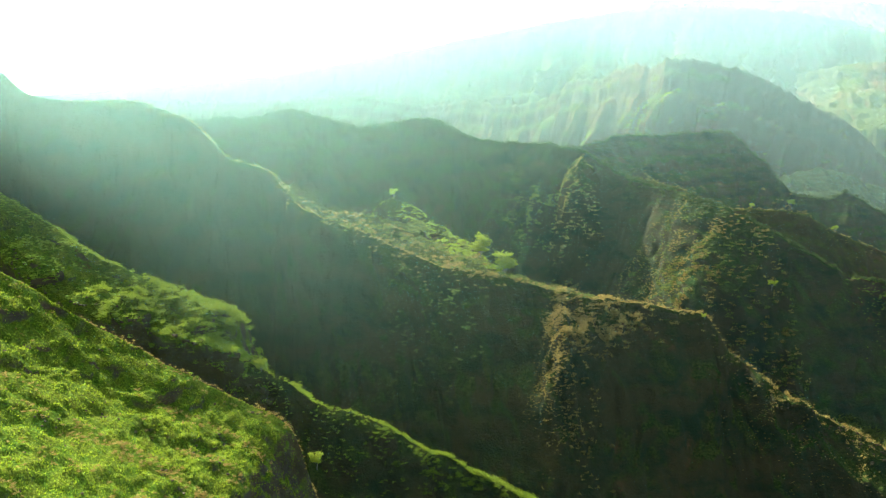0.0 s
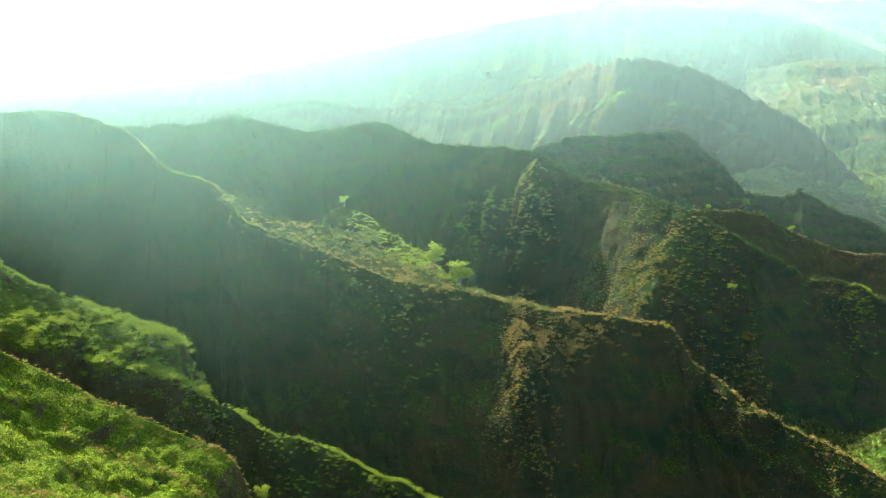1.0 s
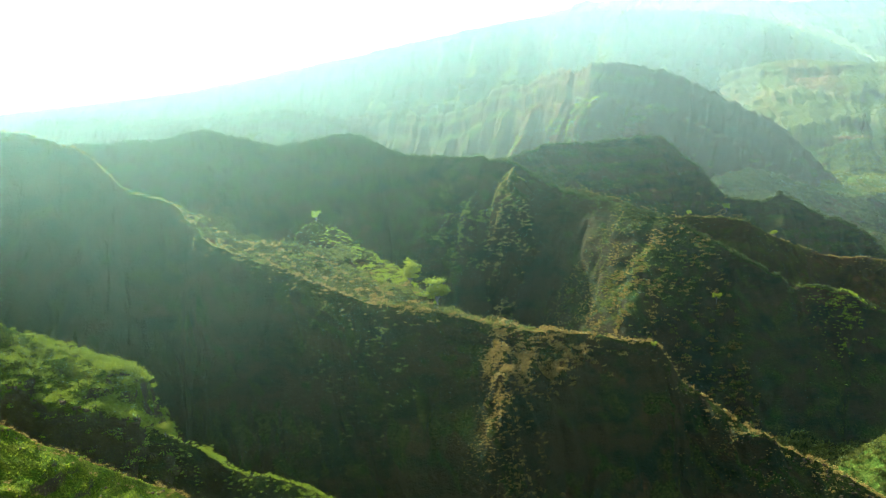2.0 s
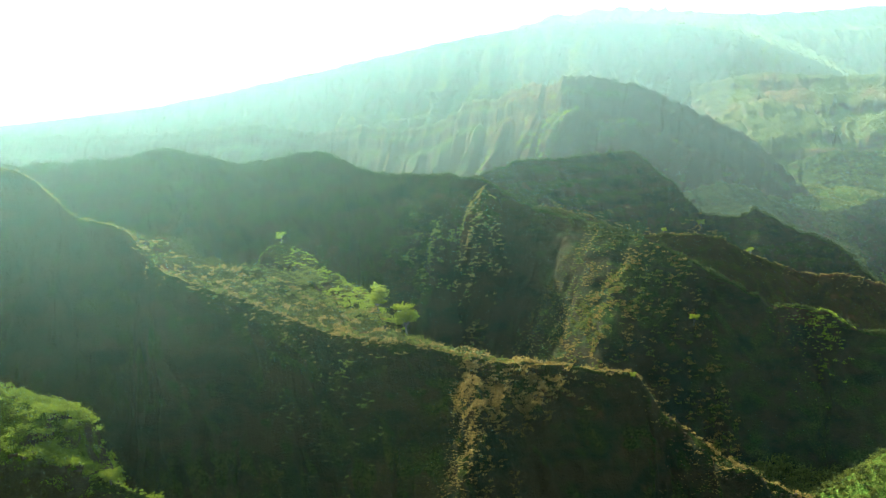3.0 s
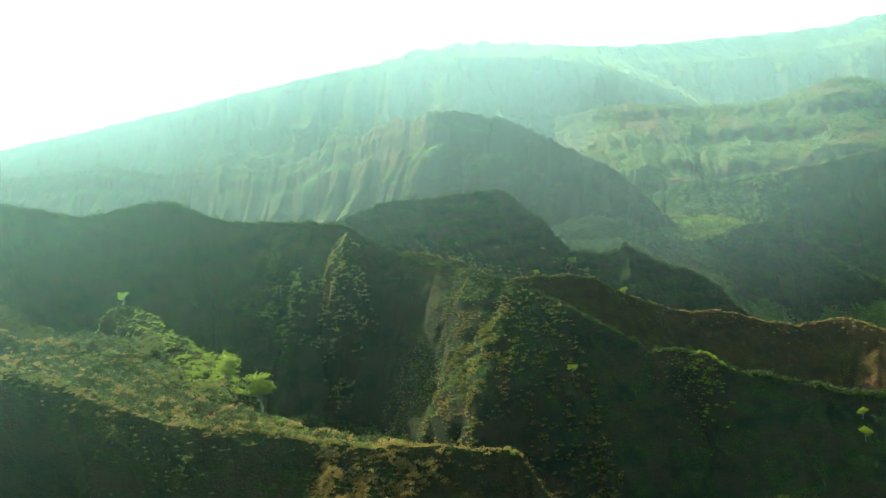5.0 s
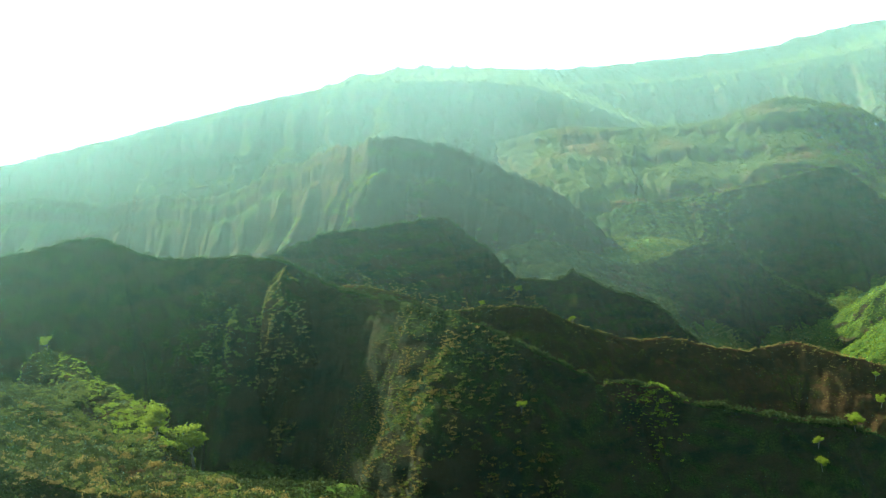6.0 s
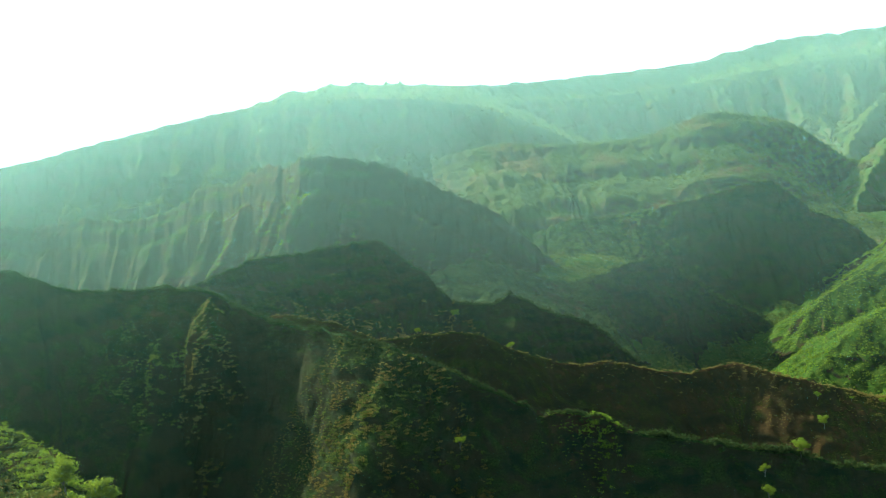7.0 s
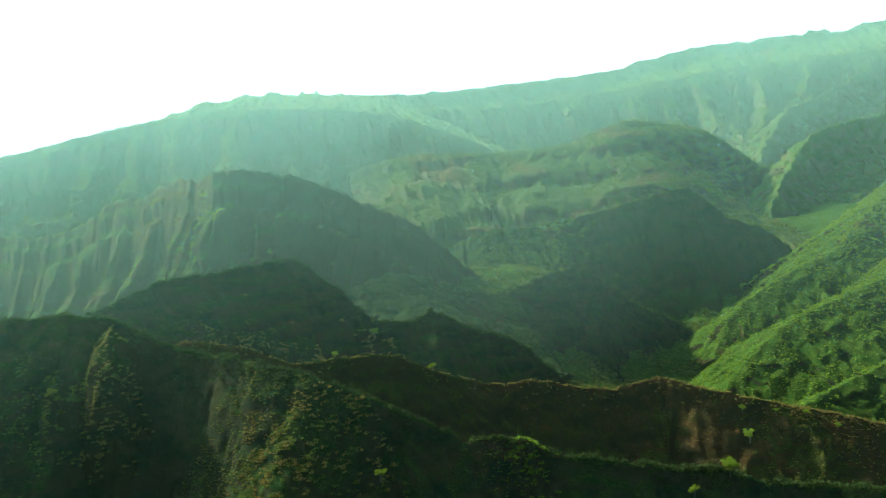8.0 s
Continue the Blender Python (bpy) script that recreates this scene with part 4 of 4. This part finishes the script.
bt.links.new(ramp(bt, noise_out(bt, 6.0, 5.0, 0.7), [(0.3, (0.10, 0.085, 0.07)), (0.7, (0.24, 0.21, 0.17))]), bb.inputs["Base Color"])


def tube(bm, line, r0, r1, sides=7):
    rings = []
    for i, p in enumerate(line):
        u = i / (len(line) - 1)
        way = (line[min(i + 1, len(line) - 1)] - line[max(i - 1, 0)]).normalized()
        side = way.orthogonal().normalized()
        up = way.cross(side)
        rr = r0 + (r1 - r0) * u
        rings.append([bm.verts.new(p + rr * (math.cos(2 * math.pi * k / sides) * side + math.sin(2 * math.pi * k / sides) * up)) for k in range(sides)])
    for a, b in zip(rings, rings[1:]):
        for k in range(sides):
            bm.faces.new((a[k], a[(k + 1) % sides], b[(k + 1) % sides], b[k]))
    bm.faces.new(rings[-1])


def tree(seed, height, wide, leaves, material, label):
    """A tree with a forked trunk, limbs and a ragged crown."""
    r = random.Random(seed)
    root = tagged(new("tree"), label, "tree", group="trees on the canyon slopes")
    bm = bmesh.new()
    fork = Vector((r.uniform(-0.04, 0.04) * height, r.uniform(-0.04, 0.04) * height, 0.38 * height))
    tube(bm, [Vector((0, 0, -0.08 * height)), Vector((0, 0, 0.12 * height)), fork * 0.7 + Vector((0.02 * height, 0, 0)), fork], 0.035 * height, 0.022 * height)
    ends = []
    for k in range(9):
        a = 2 * math.pi * k / 9 + r.uniform(-0.4, 0.4)
        out = wide * r.uniform(0.45, 0.95) * 0.5
        tip = Vector((math.cos(a) * out, math.sin(a) * out, height * r.uniform(0.55, 0.95)))
        start = fork * r.uniform(0.6, 1.0)
        mid = start.lerp(tip, 0.5) + Vector((0, 0, -0.04 * height))
        tube(bm, [start, mid, tip], 0.014 * height, 0.004 * height, 5)
        ends += [tip, start.lerp(tip, 0.7)]
    me = bpy.data.meshes.new("trunk")
    bm.to_mesh(me)
    bm.free()
    me.materials.append(BARK)
    trunk = new("trunk", me)
    trunk.parent = root
    centres = np.array([(*(e + Vector((r.gauss(0, 0.05), r.gauss(0, 0.05), r.gauss(0, 0.04))) * height),) for e in ends])
    radii = np.array([height * r.uniform(0.12, 0.21) for _ in ends])
    crown = leafy("crown", centres, radii, leaves, material, "", "", squash=0.8, size=0.15, seed=seed, lift=0.0)
    for key in ("category", "kind", "label"):
        if key in crown:
            del crown[key]
    crown.parent = root
    return root


def plant(proto, x, y, z=None, size=1.0, turn=0.0, sink=0.0):
    z = float(top_at(x, y)) if z is None else z
    return copy_thing(proto, Matrix.Translation((x, y, z - sink)) @ Matrix.Rotation(turn, 4, "Z") @ Matrix.Scale(size, 4))


TALL = tree(1, 16.0, 9.5, 230, LEAF_YELLOW, "feathery yellow-green tree standing alone on the slope")
ROUND = tree(2, 8.5, 8.0, 300, LEAF_YELLOW, "small round yellow-green tree on the ridge")
WOOD = tree(3, 9.0, 9.0, 300, LEAF_BRIGHT, "leafy green tree in the shaded valley")
TALL.matrix_basis = Matrix.Translation((22, 612, 184))
ROUND.matrix_basis = Matrix.Translation((-37, 793, 198))
WOOD.matrix_basis = Matrix.Translation((309, 611, float(top_at(309, 611)) - 1))
plant(TALL, 36, 602, 175, 1.05, 2.0)
for x, y, z, k in ((221, 698, 149, 0.8), (330, 883, 158, 0.75), (351, 1061, 155, 1.0), (433, 687, 111, 1.3), (556, 820, 78, 1.15), (568, 842, 94, 0.7), (402, 680, 107, 0.8), (398, 671, 96, 1.0), (620, 830, 70, 0.7), (640, 818, 60, 0.7), (597, 838, 80, 0.5), (500, 800, 66, 0.6), (117, 463, 186, 0.35), (-70, 395, 180, 0.7), (262, 893, 177, 0.6), (-44, 352, 160, 0.7)):
    plant(ROUND, x, y, max(z, float(top_at(x, y)) - 1.5), k, x * 0.7)
for i, (x, y, k) in enumerate(((300, 622, 1.0), (316, 600, 0.9), (294, 606, 0.8), (327, 615, 1.0), (336, 597, 0.8), (285, 630, 0.8), (348, 612, 0.9), (312, 632, 1.0), (324, 640, 0.8), (305, 596, 0.7), (358, 628, 0.9), (340, 640, 1.0))):
    z = float(top_at(x, y)) - 1
    plant(WOOD, x, y, z, k, i * 1.3)

# ---- mist, and haze sheets for lens glare ----
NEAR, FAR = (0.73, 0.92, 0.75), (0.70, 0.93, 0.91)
# The two nearest sheets are added for lens glare, to lift the dark gorge
GLARE_OVER_SLOPE = [(-2400, 262), (3600, 262)]
BEHIND_KNIFE = [(-2400, 800), (-300, 700), (0, 655), (600, 655), (3600, 800)]
BEHIND_WALL = [(-2400, 1100), (-200, 965), (60, 918), (160, 930), (260, 985), (600, 985), (3600, 1200)]
BEFORE_BUTTE = [(-2400, 1500), (300, 1330), (700, 1300), (820, 1160), (950, 1010), (1200, 960), (3600, 1000)]
BEHIND_BUTTE = [(-2400, 3350), (-1000, 3160), (-567, 2960), (-347, 2860), (-197, 2760), (-45, 2660), (59, 2560), (205, 2380), (350, 2130), (500, 2010), (650, 1985), (770, 2200), (985, 2600),
                (1080, 2650), (1250, 2600), (1600, 2470), (1800, 2330), (2100, 2440), (2700, 2650), (3600, 2900)]
for line, opacity, tint, ahead, foot, glare in ((GLARE_OVER_SLOPE, 0.118, NEAR, 1.0, (130, 190), (-80, 1.7, 75, 0.2)), ([(x, y + 9) for x, y in GLARE_OVER_SLOPE], 0.118, NEAR, 1.0, (130, 190), (-80, 1.7, 75, 0.2)), (BEHIND_KNIFE, 0.08, NEAR, 1.0, (120, 290), None),
                                         (BEHIND_WALL, 0.06, FAR, 0.8, (60, 260), None), (BEFORE_BUTTE, 0.14, FAR, 0.8, (-50, 200), None), (BEHIND_BUTTE, 0.135, FAR, 0.8, (0, 300), None), ([(x, y + 14) for x, y in BEHIND_BUTTE], 0.135, FAR, 0.8, (0, 300), None)):
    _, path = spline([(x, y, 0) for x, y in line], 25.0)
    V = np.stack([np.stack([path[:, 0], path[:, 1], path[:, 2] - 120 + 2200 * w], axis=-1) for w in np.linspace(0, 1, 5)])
    veil = new("mist_glare_veil", mesh_from("mist_glare_veil", V.reshape(-1, 3), grid_faces(5, len(path)), haze("mist", opacity, tint, foot, ahead, glare)))
    tagged(veil, "thin teal haze sheet across the canyon, the nearest standing in for lens glare", "mist", kind="stuff")
